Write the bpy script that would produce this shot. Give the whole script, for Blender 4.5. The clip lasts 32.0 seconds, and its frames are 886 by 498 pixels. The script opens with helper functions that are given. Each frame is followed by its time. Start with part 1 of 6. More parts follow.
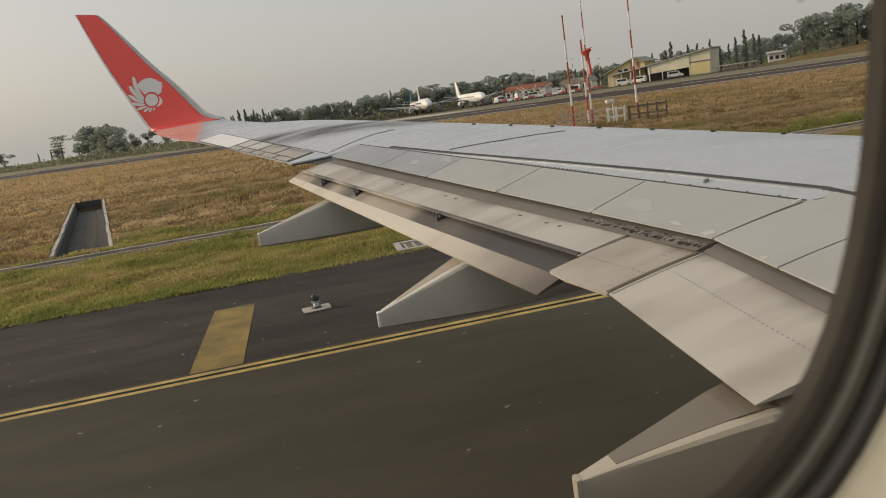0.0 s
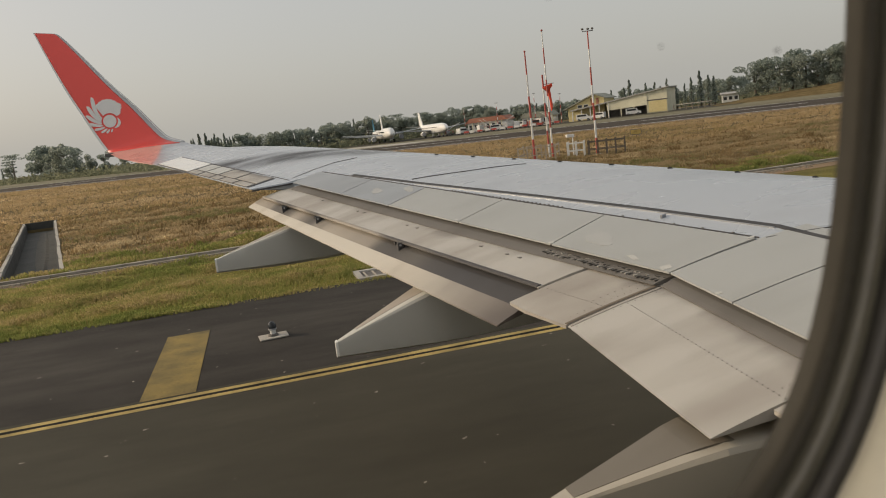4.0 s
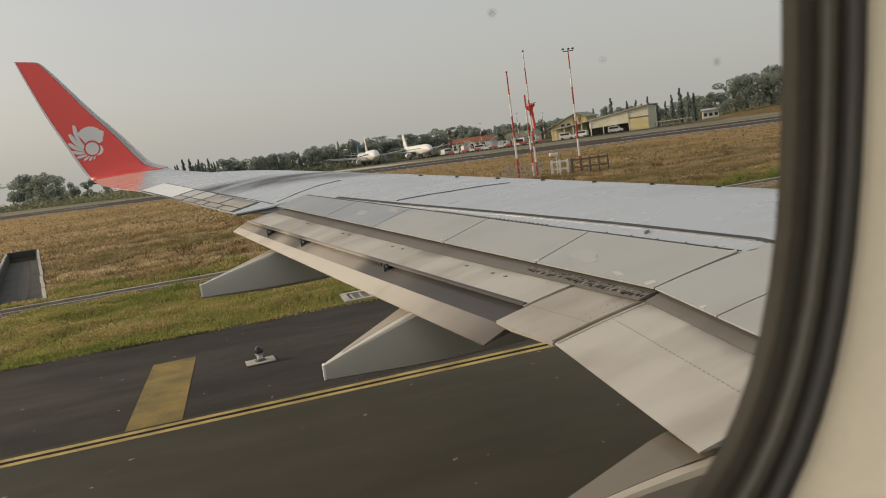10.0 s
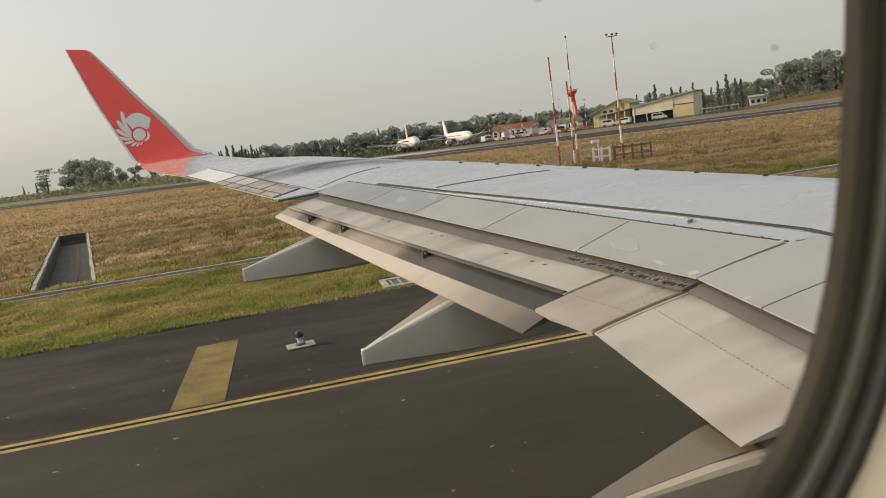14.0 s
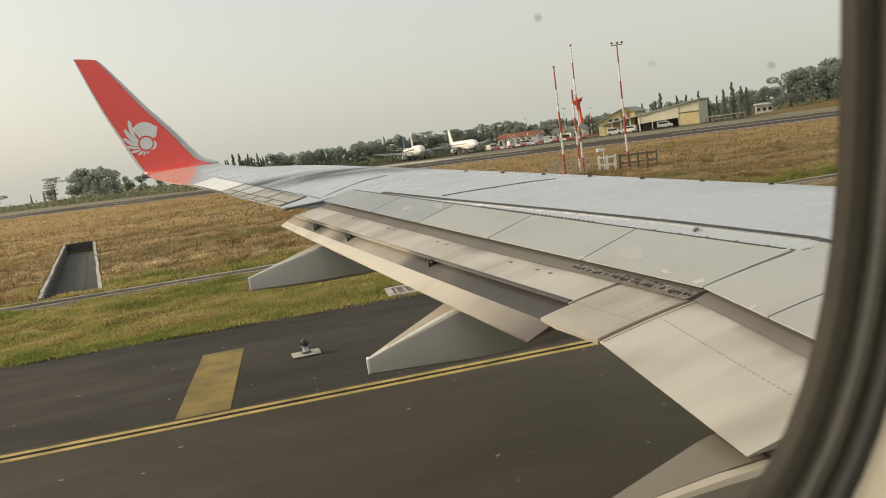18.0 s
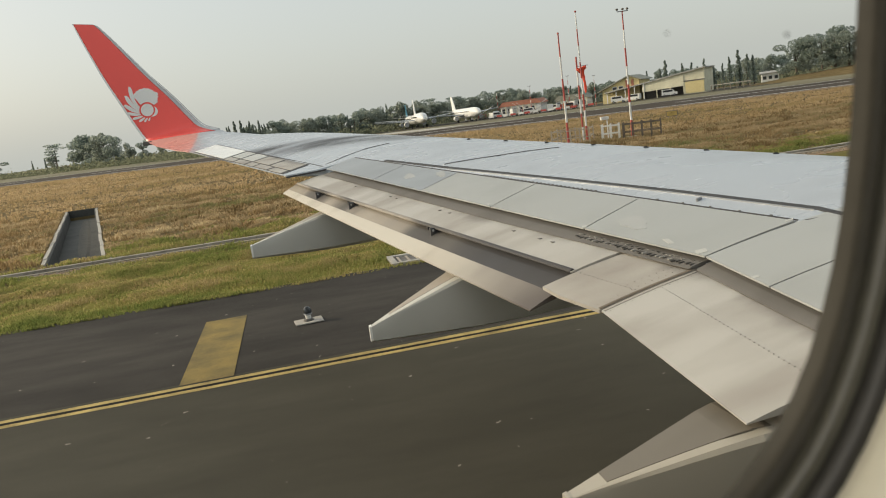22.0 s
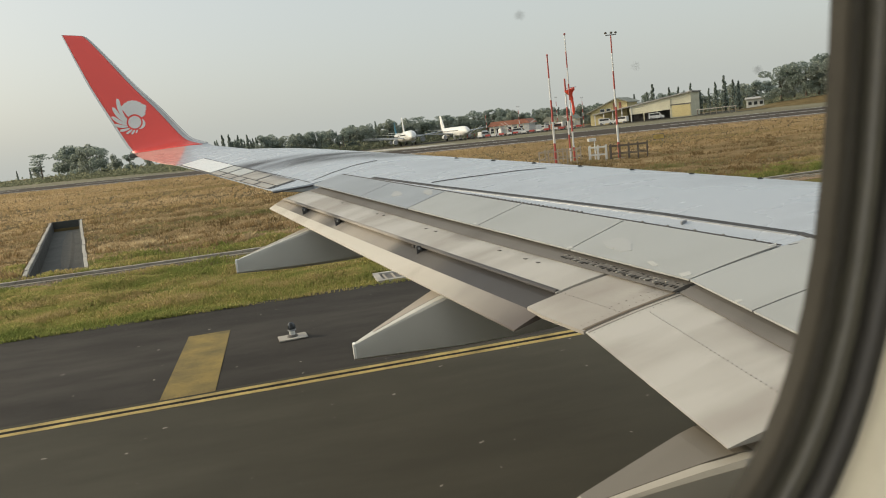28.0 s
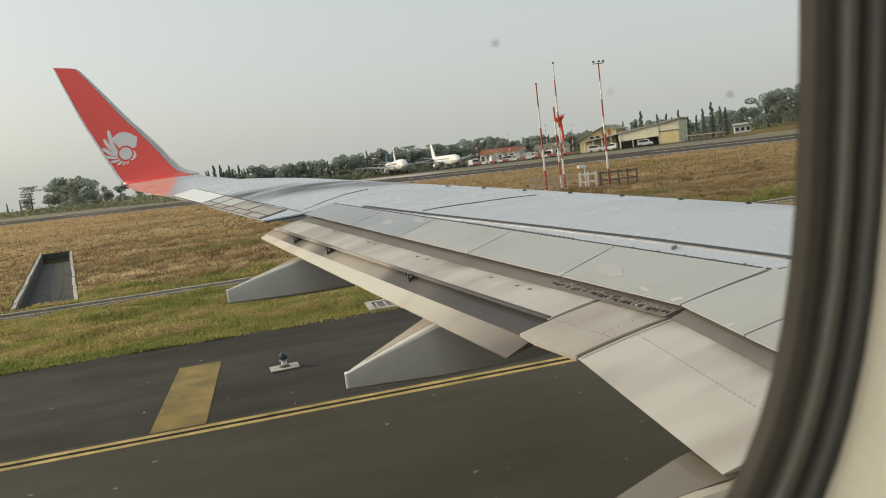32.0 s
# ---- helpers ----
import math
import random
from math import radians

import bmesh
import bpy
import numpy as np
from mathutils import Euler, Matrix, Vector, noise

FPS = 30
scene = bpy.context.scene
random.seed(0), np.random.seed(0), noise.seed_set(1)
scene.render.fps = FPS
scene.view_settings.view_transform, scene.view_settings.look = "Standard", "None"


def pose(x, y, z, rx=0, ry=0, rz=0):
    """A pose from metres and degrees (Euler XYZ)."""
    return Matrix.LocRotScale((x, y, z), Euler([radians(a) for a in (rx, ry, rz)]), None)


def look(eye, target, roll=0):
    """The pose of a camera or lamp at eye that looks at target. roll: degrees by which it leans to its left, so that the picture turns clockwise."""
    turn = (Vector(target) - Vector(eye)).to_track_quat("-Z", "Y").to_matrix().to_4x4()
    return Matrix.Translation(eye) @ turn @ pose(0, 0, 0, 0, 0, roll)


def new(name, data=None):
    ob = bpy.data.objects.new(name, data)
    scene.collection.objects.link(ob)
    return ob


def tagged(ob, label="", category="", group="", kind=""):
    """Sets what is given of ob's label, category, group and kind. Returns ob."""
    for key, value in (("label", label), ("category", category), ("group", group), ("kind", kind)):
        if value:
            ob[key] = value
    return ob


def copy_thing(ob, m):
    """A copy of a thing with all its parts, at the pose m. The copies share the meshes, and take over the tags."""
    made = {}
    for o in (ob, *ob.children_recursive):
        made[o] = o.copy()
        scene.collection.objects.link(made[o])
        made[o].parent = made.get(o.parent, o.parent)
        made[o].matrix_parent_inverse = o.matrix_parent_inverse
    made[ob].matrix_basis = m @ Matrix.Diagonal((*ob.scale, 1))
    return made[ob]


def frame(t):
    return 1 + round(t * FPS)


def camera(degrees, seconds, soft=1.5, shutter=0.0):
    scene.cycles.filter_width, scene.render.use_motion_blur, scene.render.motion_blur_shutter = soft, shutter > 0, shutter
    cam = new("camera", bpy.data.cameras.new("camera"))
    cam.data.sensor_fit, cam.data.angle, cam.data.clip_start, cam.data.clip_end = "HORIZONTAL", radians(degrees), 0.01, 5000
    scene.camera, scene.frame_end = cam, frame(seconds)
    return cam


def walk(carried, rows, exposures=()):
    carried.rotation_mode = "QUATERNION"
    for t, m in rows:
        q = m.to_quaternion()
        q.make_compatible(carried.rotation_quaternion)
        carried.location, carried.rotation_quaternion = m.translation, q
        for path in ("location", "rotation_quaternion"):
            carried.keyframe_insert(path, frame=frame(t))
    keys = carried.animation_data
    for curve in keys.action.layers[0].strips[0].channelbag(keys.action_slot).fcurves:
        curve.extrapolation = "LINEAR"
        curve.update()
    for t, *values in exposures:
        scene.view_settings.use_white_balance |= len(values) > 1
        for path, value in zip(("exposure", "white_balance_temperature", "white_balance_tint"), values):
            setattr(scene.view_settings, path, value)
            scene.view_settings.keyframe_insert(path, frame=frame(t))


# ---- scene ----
# The place stands in the aircraft's own axes: x ahead, y out along the port wing, z up, taxiway surface at z = 0.
cam = camera(62.16, 32.0, soft=1.0)
cam.data.dof.use_dof, cam.data.dof.focus_distance, cam.data.dof.aperture_fstop = True, 14.0, 13.0     # the near window frame is out of focus
PATH = [
    (0, -0.0063, 1.5780, 3.6973, 78.576, 8.425, -11.673),
    (0.5, -0.0050, 1.5778, 3.6967, 79.409, 8.478, -11.876),
    (1, -0.0078, 1.5761, 3.6963, 79.825, 8.371, -12.282),
    (1.5, -0.0079, 1.5784, 3.6963, 79.739, 7.567, -12.628),
    (2, -0.0102, 1.5776, 3.6987, 80.181, 7.407, -13.787),
    (2.5, -0.0131, 1.5810, 3.6986, 79.124, 7.623, -14.550),
    (3, -0.0139, 1.5825, 3.7021, 79.962, 7.055, -14.366),
    (3.5, -0.0106, 1.5834, 3.7015, 80.573, 6.898, -14.441),
    (5.5, -0.0110, 1.5802, 3.6983, 79.935, 6.559, -14.818),
    (6, -0.0085, 1.5808, 3.6985, 80.126, 6.947, -15.174),
    (6.5, -0.0079, 1.5809, 3.6981, 81.228, 6.894, -15.155),
    (7, -0.0039, 1.5863, 3.7055, 80.519, 7.184, -15.586),
    (7.5, -0.0045, 1.5836, 3.7029, 79.954, 7.411, -15.805),
    (8, -0.0045, 1.5817, 3.7004, 80.787, 7.412, -15.440),
    (8.5, -0.0030, 1.5822, 3.7005, 80.582, 7.569, -15.560),
    (9, -0.0021, 1.5789, 3.6972, 81.758, 7.376, -15.064),
    (9.5, -0.0005, 1.5833, 3.7048, 81.004, 7.358, -15.457),
    (10, -0.0029, 1.5758, 3.6972, 81.925, 7.841, -15.772),
    (10.5, -0.0037, 1.5773, 3.6973, 82.942, 7.593, -14.732),
    (11, -0.0049, 1.5761, 3.6963, 83.107, 7.715, -13.980),
    (11.5, -0.0036, 1.5747, 3.6959, 82.636, 8.256, -14.184),
    (12, -0.0011, 1.5795, 3.6964, 82.074, 8.256, -14.008),
    (12.5, -0.0027, 1.5792, 3.6970, 82.024, 8.298, -13.952),
    (13, 0.0014, 1.5807, 3.6989, 81.661, 8.611, -14.357),
    (13.5, -0.0028, 1.5797, 3.6989, 81.856, 7.904, -12.884),
    (14, -0.0017, 1.5811, 3.6981, 81.337, 7.700, -12.636),
    (14.5, -0.0000, 1.5829, 3.6984, 81.699, 7.591, -12.272),
    (16.5, -0.0006, 1.5803, 3.6992, 81.354, 7.340, -12.316),
    (17, -0.0038, 1.5755, 3.6979, 82.536, 7.541, -12.081),
    (17.5, 0.0066, 1.5889, 3.7054, 81.805, 7.511, -11.955),
    (18, -0.0015, 1.5773, 3.7002, 82.042, 7.756, -12.212),
    (18.5, -0.0027, 1.5780, 3.7006, 82.371, 7.543, -11.743),
    (19, -0.0014, 1.5784, 3.7001, 82.005, 7.823, -11.938),
    (19.5, -0.0049, 1.5790, 3.6999, 81.051, 8.477, -12.198),
    (20, -0.0056, 1.5760, 3.6968, 80.469, 7.938, -12.043),
    (20.5, -0.0043, 1.5776, 3.6986, 80.119, 8.038, -12.561),
    (21, -0.0049, 1.5754, 3.6988, 80.761, 7.983, -12.448),
    (21.5, -0.0050, 1.5770, 3.7026, 80.009, 7.607, -11.850),
    (22, -0.0048, 1.5765, 3.7010, 79.616, 7.541, -12.017),
    (22.5, -0.0026, 1.5821, 3.7042, 81.347, 7.420, -11.696),
    (23, -0.0051, 1.5804, 3.7037, 80.755, 7.480, -11.418),
    (23.5, -0.0021, 1.5836, 3.7052, 80.465, 7.482, -11.540),
    (24, -0.0025, 1.5813, 3.7018, 80.893, 7.566, -11.531),
    (24.5, -0.0049, 1.5778, 3.6995, 81.518, 7.838, -11.448),
    (25, -0.0005, 1.5799, 3.6990, 81.984, 7.837, -11.558),
    (25.5, 0.0077, 1.5876, 3.7025, 81.338, 7.799, -12.105),
    (26, 0.0010, 1.5800, 3.6983, 81.568, 6.713, -12.878),
    (26.5, 0.0053, 1.5825, 3.7007, 81.616, 6.830, -12.916),
    (28.5, 0.0040, 1.5817, 3.7033, 80.772, 6.268, -12.872),
    (29, 0.0071, 1.5807, 3.7026, 82.353, 6.597, -12.861),
    (29.5, 0.0054, 1.5796, 3.7021, 82.273, 6.274, -12.825),
    (30, 0.0077, 1.5795, 3.7031, 83.233, 6.837, -13.098),
    (30.5, 0.0057, 1.5755, 3.7002, 83.551, 7.056, -13.555),
    (31, 0.0075, 1.5836, 3.7048, 82.385, 6.819, -13.238),
    (31.5, 0.0071, 1.5854, 3.7056, 82.139, 6.781, -13.141),
    (32, 0.0069, 1.5796, 3.7021, 82.991, 6.893, -13.587),
]
EXPOSURES = [(0.0, -0.15, 6900, 17), (10.0, -0.15, 6850, 16), (12.5, -0.05, 6850, 16), (17.0, 0.26, 7100, 13), (19.0, 0.23, 6950, 12), (21.0, 0.21, 6700, 11), (24.0, 0.17, 6500, 10), (32.0, 0.16, 6550, 11)]
walk(cam, [(t, pose(*p)) for t, *p in PATH], EXPOSURES)

# ------------------------------------------------------------------ light
SUN_AZ, SUN_EL = -68.0, 23.0          # degrees from abeam towards the bow; over the horizon
sun_way = Vector((math.sin(radians(SUN_AZ)) * math.cos(radians(SUN_EL)), math.cos(radians(SUN_AZ)) * math.cos(radians(SUN_EL)), math.sin(radians(SUN_EL))))
world = bpy.data.worlds.new("hazy_morning")
scene.world = world
world.use_nodes = True
wn, wl = world.node_tree.nodes, world.node_tree.links
sky = wn.new("ShaderNodeTexSky")
sky.sky_type, sky.sun_disc = "NISHITA", False
sky.sun_elevation, sky.sun_rotation = radians(SUN_EL), radians(SUN_AZ)
sky.air_density, sky.dust_density, sky.ozone_density, sky.altitude = 1.0, 6.0, 1.5, 0.0
soft_sky = wn.new("ShaderNodeMixRGB")
soft_sky.inputs[0].default_value, soft_sky.inputs[2].default_value = 0.55, (6.4, 6.7, 6.35, 1)
wl.new(sky.outputs[0], soft_sky.inputs[1])
wl.new(soft_sky.outputs[0], wn["Background"].inputs["Color"])
wn["Background"].inputs["Strength"].default_value = 0.125
sun = new("sun", bpy.data.lights.new("sun", "SUN"))
sun.data.energy, sun.data.angle, sun.data.color = 2.1, radians(3.0), (1.0, 0.86, 0.62)
sun.matrix_world = look(sun_way * 50, (0, 0, 0))
CABIN_FILL = 11.5                  # watts of each fill lamp added at the unseen windows across the aisle


# ------------------------------------------------------------------ materials
def material(name, rough=0.5, metal=0.0, spec=0.5):
    m = bpy.data.materials.new(name)
    m.use_nodes = True
    b = m.node_tree.nodes["Principled BSDF"]
    b.inputs["Roughness"].default_value, b.inputs["Metallic"].default_value = rough, metal
    b.inputs["Specular IOR Level"].default_value = spec
    return m, m.node_tree.nodes, m.node_tree.links, b


def noise_of(n, l, coord, scale, detail=6.0, rough=0.6, stretch=None):
    if stretch:
        mp = n.new("ShaderNodeMapping")
        mp.inputs["Scale"].default_value = stretch
        l.new(coord, mp.inputs["Vector"])
        coord = mp.outputs[0]
    t = n.new("ShaderNodeTexNoise")
    t.inputs["Scale"].default_value, t.inputs["Detail"].default_value, t.inputs["Roughness"].default_value = scale, detail, rough
    l.new(coord, t.inputs["Vector"])
    return t.outputs["Fac"]


def ramp_of(n, l, fac, stops):
    r = n.new("ShaderNodeValToRGB")
    while len(r.color_ramp.elements) < len(stops):
        r.color_ramp.elements.new(0.5)
    for e, (p, c) in zip(r.color_ramp.elements, stops):
        e.position, e.color = p, (*c, 1)
    l.new(fac, r.inputs[0])
    return r.outputs[0]


def mix_of(n, l, fac, a, b, kind="MIX"):
    m = n.new("ShaderNodeMixRGB")
    m.blend_type = kind
    for i, v in enumerate((fac, a, b)):
        if isinstance(v, (int, float)):
            m.inputs[i].default_value = v
        elif isinstance(v, tuple):
            m.inputs[i].default_value = (*v, 1)
        else:
            l.new(v, m.inputs[i])
    return m.outputs[0]


def math_of(n, l, op, a, b=0.0, clamp=False):
    m = n.new("ShaderNodeMath")
    m.operation, m.use_clamp = op, clamp
    for i, v in enumerate((a, b)):
        if isinstance(v, (int, float)):
            m.inputs[i].default_value = v
        else:
            l.new(v, m.inputs[i])
    return m.outputs[0]


def bump_of(n, l, b, fac, strength, distance):
    k = n.new("ShaderNodeBump")
    k.inputs["Strength"].default_value, k.inputs["Distance"].default_value = strength, distance
    l.new(fac, k.inputs["Height"])
    l.new(k.outputs[0], b.inputs["Normal"])


def grained(name, dark, light, scale=4.0, rough=0.5, metal=0.0, fine=60.0, bump=0.1, depth=0.002, stretch=None, spec=0.5, space="Object"):
    """A surface that varies between two colours at two scales, with fine relief."""
    m, n, l, b = material(name, rough, metal, spec)
    co = n.new("ShaderNodeTexCoord").outputs[space]
    big = noise_of(n, l, co, scale, 5.0, 0.6, stretch)
    small = noise_of(n, l, co, fine, 3.0, 0.6, stretch)
    both = math_of(n, l, "ADD", math_of(n, l, "MULTIPLY", big, 0.7), math_of(n, l, "MULTIPLY", small, 0.3))
    l.new(ramp_of(n, l, both, [(0.32, dark), (0.68, light)]), b.inputs["Base Color"])
    if bump:
        bump_of(n, l, b, small, bump, depth)
    return m


def painted(name, base, dirt, amount=0.5, rough=0.42, soot=None, streak=(0.7, 2.2, 1), dark_band=False, edge=(0.42, 0.72), tip=None, trail=None, spots=()):
    """Aircraft paint: chordwise streaks, stains, fine dirt; soot = (y0, y1, colour) blackens one end of the span."""
    m, n, l, b = material(name, rough, 0.0, 0.5)
    co = n.new("ShaderNodeTexCoord").outputs["Object"]
    streaks = noise_of(n, l, co, 1.5, 2.5, 0.45, streak)
    blot = noise_of(n, l, co, 0.9, 4.0, 0.5)
    fine = noise_of(n, l, co, 45.0, 4.0, 0.7)
    k = math_of(n, l, "ADD", math_of(n, l, "MULTIPLY", streaks, 0.55), math_of(n, l, "MULTIPLY", blot, 0.45))
    k = math_of(n, l, "ADD", k, math_of(n, l, "MULTIPLY", math_of(n, l, "SUBTRACT", fine, 0.5), 0.025))
    fac = ramp_of(n, l, k, [(edge[0] + 0.06, (0, 0, 0)), (edge[1] + 0.06, (amount, amount, amount))])
    col = mix_of(n, l, fac, base, dirt)
    if soot:
        y0, y1, black = soot
        sep = n.new("ShaderNodeSeparateXYZ")
        l.new(co, sep.inputs[0])
        mr = n.new("ShaderNodeMapRange")
        mr.interpolation_type = "SMOOTHSTEP"
        mr.inputs["From Min"].default_value, mr.inputs["From Max"].default_value = y0, y1
        l.new(math_of(n, l, "ADD", sep.outputs["Y"], math_of(n, l, "MULTIPLY", streaks, 0.8)), mr.inputs["Value"])
        col = mix_of(n, l, mr.outputs[0], black, col)
    if trail:                                        # soot blown back over the flap from the slot in front of it
        reach0, reach1, black = trail
        sep = n.new("ShaderNodeSeparateXYZ")
        l.new(co, sep.inputs[0])
        out = math_of(n, l, "MAXIMUM", math_of(n, l, "SUBTRACT", sep.outputs["Y"], 5.288), 0.0)
        aft = math_of(n, l, "SUBTRACT", math_of(n, l, "SUBTRACT", 2.186, math_of(n, l, "MULTIPLY", out, 0.351)), sep.outputs["X"])
        lick = noise_of(n, l, co, 2.6, 4.0, 0.6, (0.25, 1.0, 1))
        mr = n.new("ShaderNodeMapRange")
        mr.interpolation_type = "SMOOTHSTEP"
        mr.inputs["From Min"].default_value, mr.inputs["From Max"].default_value, mr.inputs["To Min"].default_value, mr.inputs["To Max"].default_value = reach0, reach1, 0.8, 0.0
        l.new(math_of(n, l, "SUBTRACT", aft, math_of(n, l, "MULTIPLY", math_of(n, l, "SUBTRACT", lick, 0.5), 0.36)), mr.inputs["Value"])
        col = mix_of(n, l, mr.outputs[0], col, black)
    for y0 in spots:                                 # oily blotches round the hinge brackets
        sep = n.new("ShaderNodeSeparateXYZ")
        l.new(co, sep.inputs[0])
        d = math_of(n, l, "ABSOLUTE", math_of(n, l, "ADD", math_of(n, l, "SUBTRACT", sep.outputs["Y"], y0), math_of(n, l, "MULTIPLY", math_of(n, l, "SUBTRACT", streaks, 0.5), 0.5)))
        mr = n.new("ShaderNodeMapRange")
        mr.interpolation_type = "SMOOTHSTEP"
        mr.inputs["From Min"].default_value, mr.inputs["From Max"].default_value, mr.inputs["To Min"].default_value, mr.inputs["To Max"].default_value = 0.06, 0.42, 0.85, 0.0
        l.new(d, mr.inputs["Value"])
        col = mix_of(n, l, mr.outputs[0], col, (0.05, 0.046, 0.044))
    if dark_band:                                        # long dark soft-edged band across the outer wing
        sep = n.new("ShaderNodeSeparateXYZ")
        l.new(co, sep.inputs[0])
        d = math_of(n, l, "ADD", math_of(n, l, "MULTIPLY", sep.outputs["X"], 0.43), math_of(n, l, "MULTIPLY", sep.outputs["Y"], 0.903))
        d = math_of(n, l, "ADD", math_of(n, l, "SUBTRACT", d, 11.2), math_of(n, l, "MULTIPLY", math_of(n, l, "SUBTRACT", blot, 0.5), 0.5))
        mr = n.new("ShaderNodeMapRange")
        mr.interpolation_type = "SMOOTHSTEP"
        mr.inputs["From Min"].default_value, mr.inputs["From Max"].default_value, mr.inputs["To Min"].default_value, mr.inputs["To Max"].default_value = 0.20, 0.62, 0.97, 0.0
        l.new(math_of(n, l, "ABSOLUTE", d), mr.inputs["Value"])
        band_mask = math_of(n, l, "MULTIPLY", mr.outputs[0], ramp_of(n, l, streaks, [(0.3, (0.5, 0.5, 0.5)), (0.6, (1, 1, 1))]))
        col = mix_of(n, l, band_mask, col, (0.048, 0.045, 0.046))
        l.new(math_of(n, l, "SUBTRACT", 0.5, math_of(n, l, "MULTIPLY", band_mask, 0.48)), b.inputs["Specular IOR Level"])
    if tip:                                          # the faded red of the tip begins at a line square to the fuselage
        sep = n.new("ShaderNodeSeparateXYZ")
        l.new(co, sep.inputs[0])
        mr = n.new("ShaderNodeMapRange")
        mr.inputs["From Min"].default_value, mr.inputs["From Max"].default_value = tip[0] - 0.03, tip[0] + 0.03
        l.new(sep.outputs["X"], mr.inputs["Value"])
        outer = n.new("ShaderNodeMapRange")
        outer.inputs["From Min"].default_value, outer.inputs["From Max"].default_value = 14.0, 14.05
        l.new(sep.outputs["Y"], outer.inputs["Value"])
        red = math_of(n, l, "MULTIPLY", math_of(n, l, "SUBTRACT", 1.0, mr.outputs[0]), outer.outputs[0])
        col = mix_of(n, l, red, col, tip[1])
    l.new(col, b.inputs["Base Color"])
    l.new(ramp_of(n, l, k, [(0.3, (rough * 0.8,) * 3), (0.7, (rough * 1.35,) * 3)]), b.inputs["Roughness"])
    return m


WING = painted("wing_grey_paint", (0.41, 0.443, 0.485), (0.255, 0.275, 0.30), 0.5, 0.26, dark_band=True, edge=(0.44, 0.70), tip=(-1.60, (0.66, 0.345, 0.30)))
SPOILER = painted("spoiler_grey_paint", (0.372, 0.382, 0.372), (0.265, 0.27, 0.262), 0.6, 0.40)
SPOILER_BLUE = painted("spoiler_blue_grey_paint", (0.30, 0.325, 0.35), (0.22, 0.235, 0.255), 0.5, 0.38)
FLAP = painted("flap_light_paint", (0.445, 0.428, 0.395), (0.21, 0.18, 0.155), 0.8, 0.48, edge=(0.385, 0.66), streak=(0.5, 2.8, 1), trail=(0.0, 0.16, (0.16, 0.148, 0.135)))
AFT_FLAP = painted("flap_sooty_paint", (0.54, 0.505, 0.44), (0.27, 0.23, 0.195), 0.9, 0.5, soot=(6.15, 7.5, (0.12, 0.102, 0.092)))
AFT_DIRT_SHADE = painted("flap_grime_and_slot_shade", (0.33, 0.295, 0.25), (0.15, 0.13, 0.115), 0.85, 0.55, soot=(6.9, 8.9, (0.05, 0.048, 0.05)), spots=(9.75, 8.95, 7.47))
COVE = painted("cove_dark_metal", (0.145, 0.136, 0.126), (0.085, 0.08, 0.075), 0.7, 0.72)
FLAP_STAINED = painted("flap_stained_paint", (0.42, 0.395, 0.355), (0.22, 0.19, 0.165), 0.8, 0.5, edge=(0.40, 0.64), trail=(0.0, 0.15, (0.16, 0.148, 0.135)))
FAIRING = painted("fairing_off_white", (0.50, 0.50, 0.47), (0.32, 0.32, 0.295), 0.5, 0.4)
RED = painted("winglet_red", (0.93, 0.105, 0.085), (0.80, 0.082, 0.066), 0.4, 0.33)
WHITE = painted("white_gloss_paint", (0.80, 0.80, 0.78), (0.62, 0.62, 0.60), 0.4, 0.32)
METAL = grained("bare_metal_edge", (0.26, 0.27, 0.29), (0.38, 0.39, 0.40), 3.0, 0.38, 0.5, 50.0, 0.05)
EDGE_METAL = grained("winglet_edge_metal", (0.40, 0.41, 0.42), (0.52, 0.53, 0.535), 3.0, 0.36, 0.25, 50.0, 0.05)
SEAL = grained("black_rubber_strip", (0.03, 0.03, 0.032), (0.07, 0.07, 0.072), 12.0, 0.7, 0.0, 80.0, 0.1)
FAIRING_TOP = painted("fairing_top_grime", (0.38, 0.345, 0.30), (0.23, 0.205, 0.178), 0.8, 0.5)
# Darker copy of the fairing top: the innermost fairing's shade is in the colour.
FAIRING_SHADED = painted("fairing_shaded_top", (0.15, 0.135, 0.112), (0.085, 0.076, 0.065), 0.8, 0.5)
PATCH = painted("pale_repair_paint", (0.41, 0.416, 0.406), (0.34, 0.345, 0.335), 0.7, 0.45)
# darker variant of the fairing paint, for the innermost fairing
FAIRING_DULL = painted("fairing_dull_paint", (0.36, 0.335, 0.285), (0.21, 0.195, 0.165), 0.7, 0.42)
GASKET = grained("olive_gasket_rubber", (0.034, 0.034, 0.028), (0.060, 0.059, 0.048), 9.0, 0.45, 0.0, 160.0, 0.10, 0.0006)
BLACK = grained("black_channel_rubber", (0.006, 0.006, 0.006), (0.013, 0.0125, 0.012), 9.0, 0.5, 0.0, 160.0, 0.10, 0.0006)
RUBBER = grained("window_gasket_rubber", (0.022, 0.0212, 0.018), (0.040, 0.038, 0.032), 9.0, 0.6, 0.0, 160.0, 0.12, 0.0006, None, 0.2)
BEZEL = grained("cream_cabin_plastic", (0.68, 0.655, 0.56), (0.78, 0.755, 0.66), 6.0, 0.5, 0.0, 300.0, 0.08, 0.0004)
ROAD_BLACK = grained("black_road_paint", (0.012, 0.0115, 0.010), (0.030, 0.028, 0.024), 2.0, 0.9, 0.0, 30.0, 0.2, 0.003, None, 0.08)
CARPET = grained("cabin_carpet", (0.03, 0.035, 0.06), (0.06, 0.065, 0.09), 20.0, 0.95, 0.0, 300.0, 0.4, 0.003)
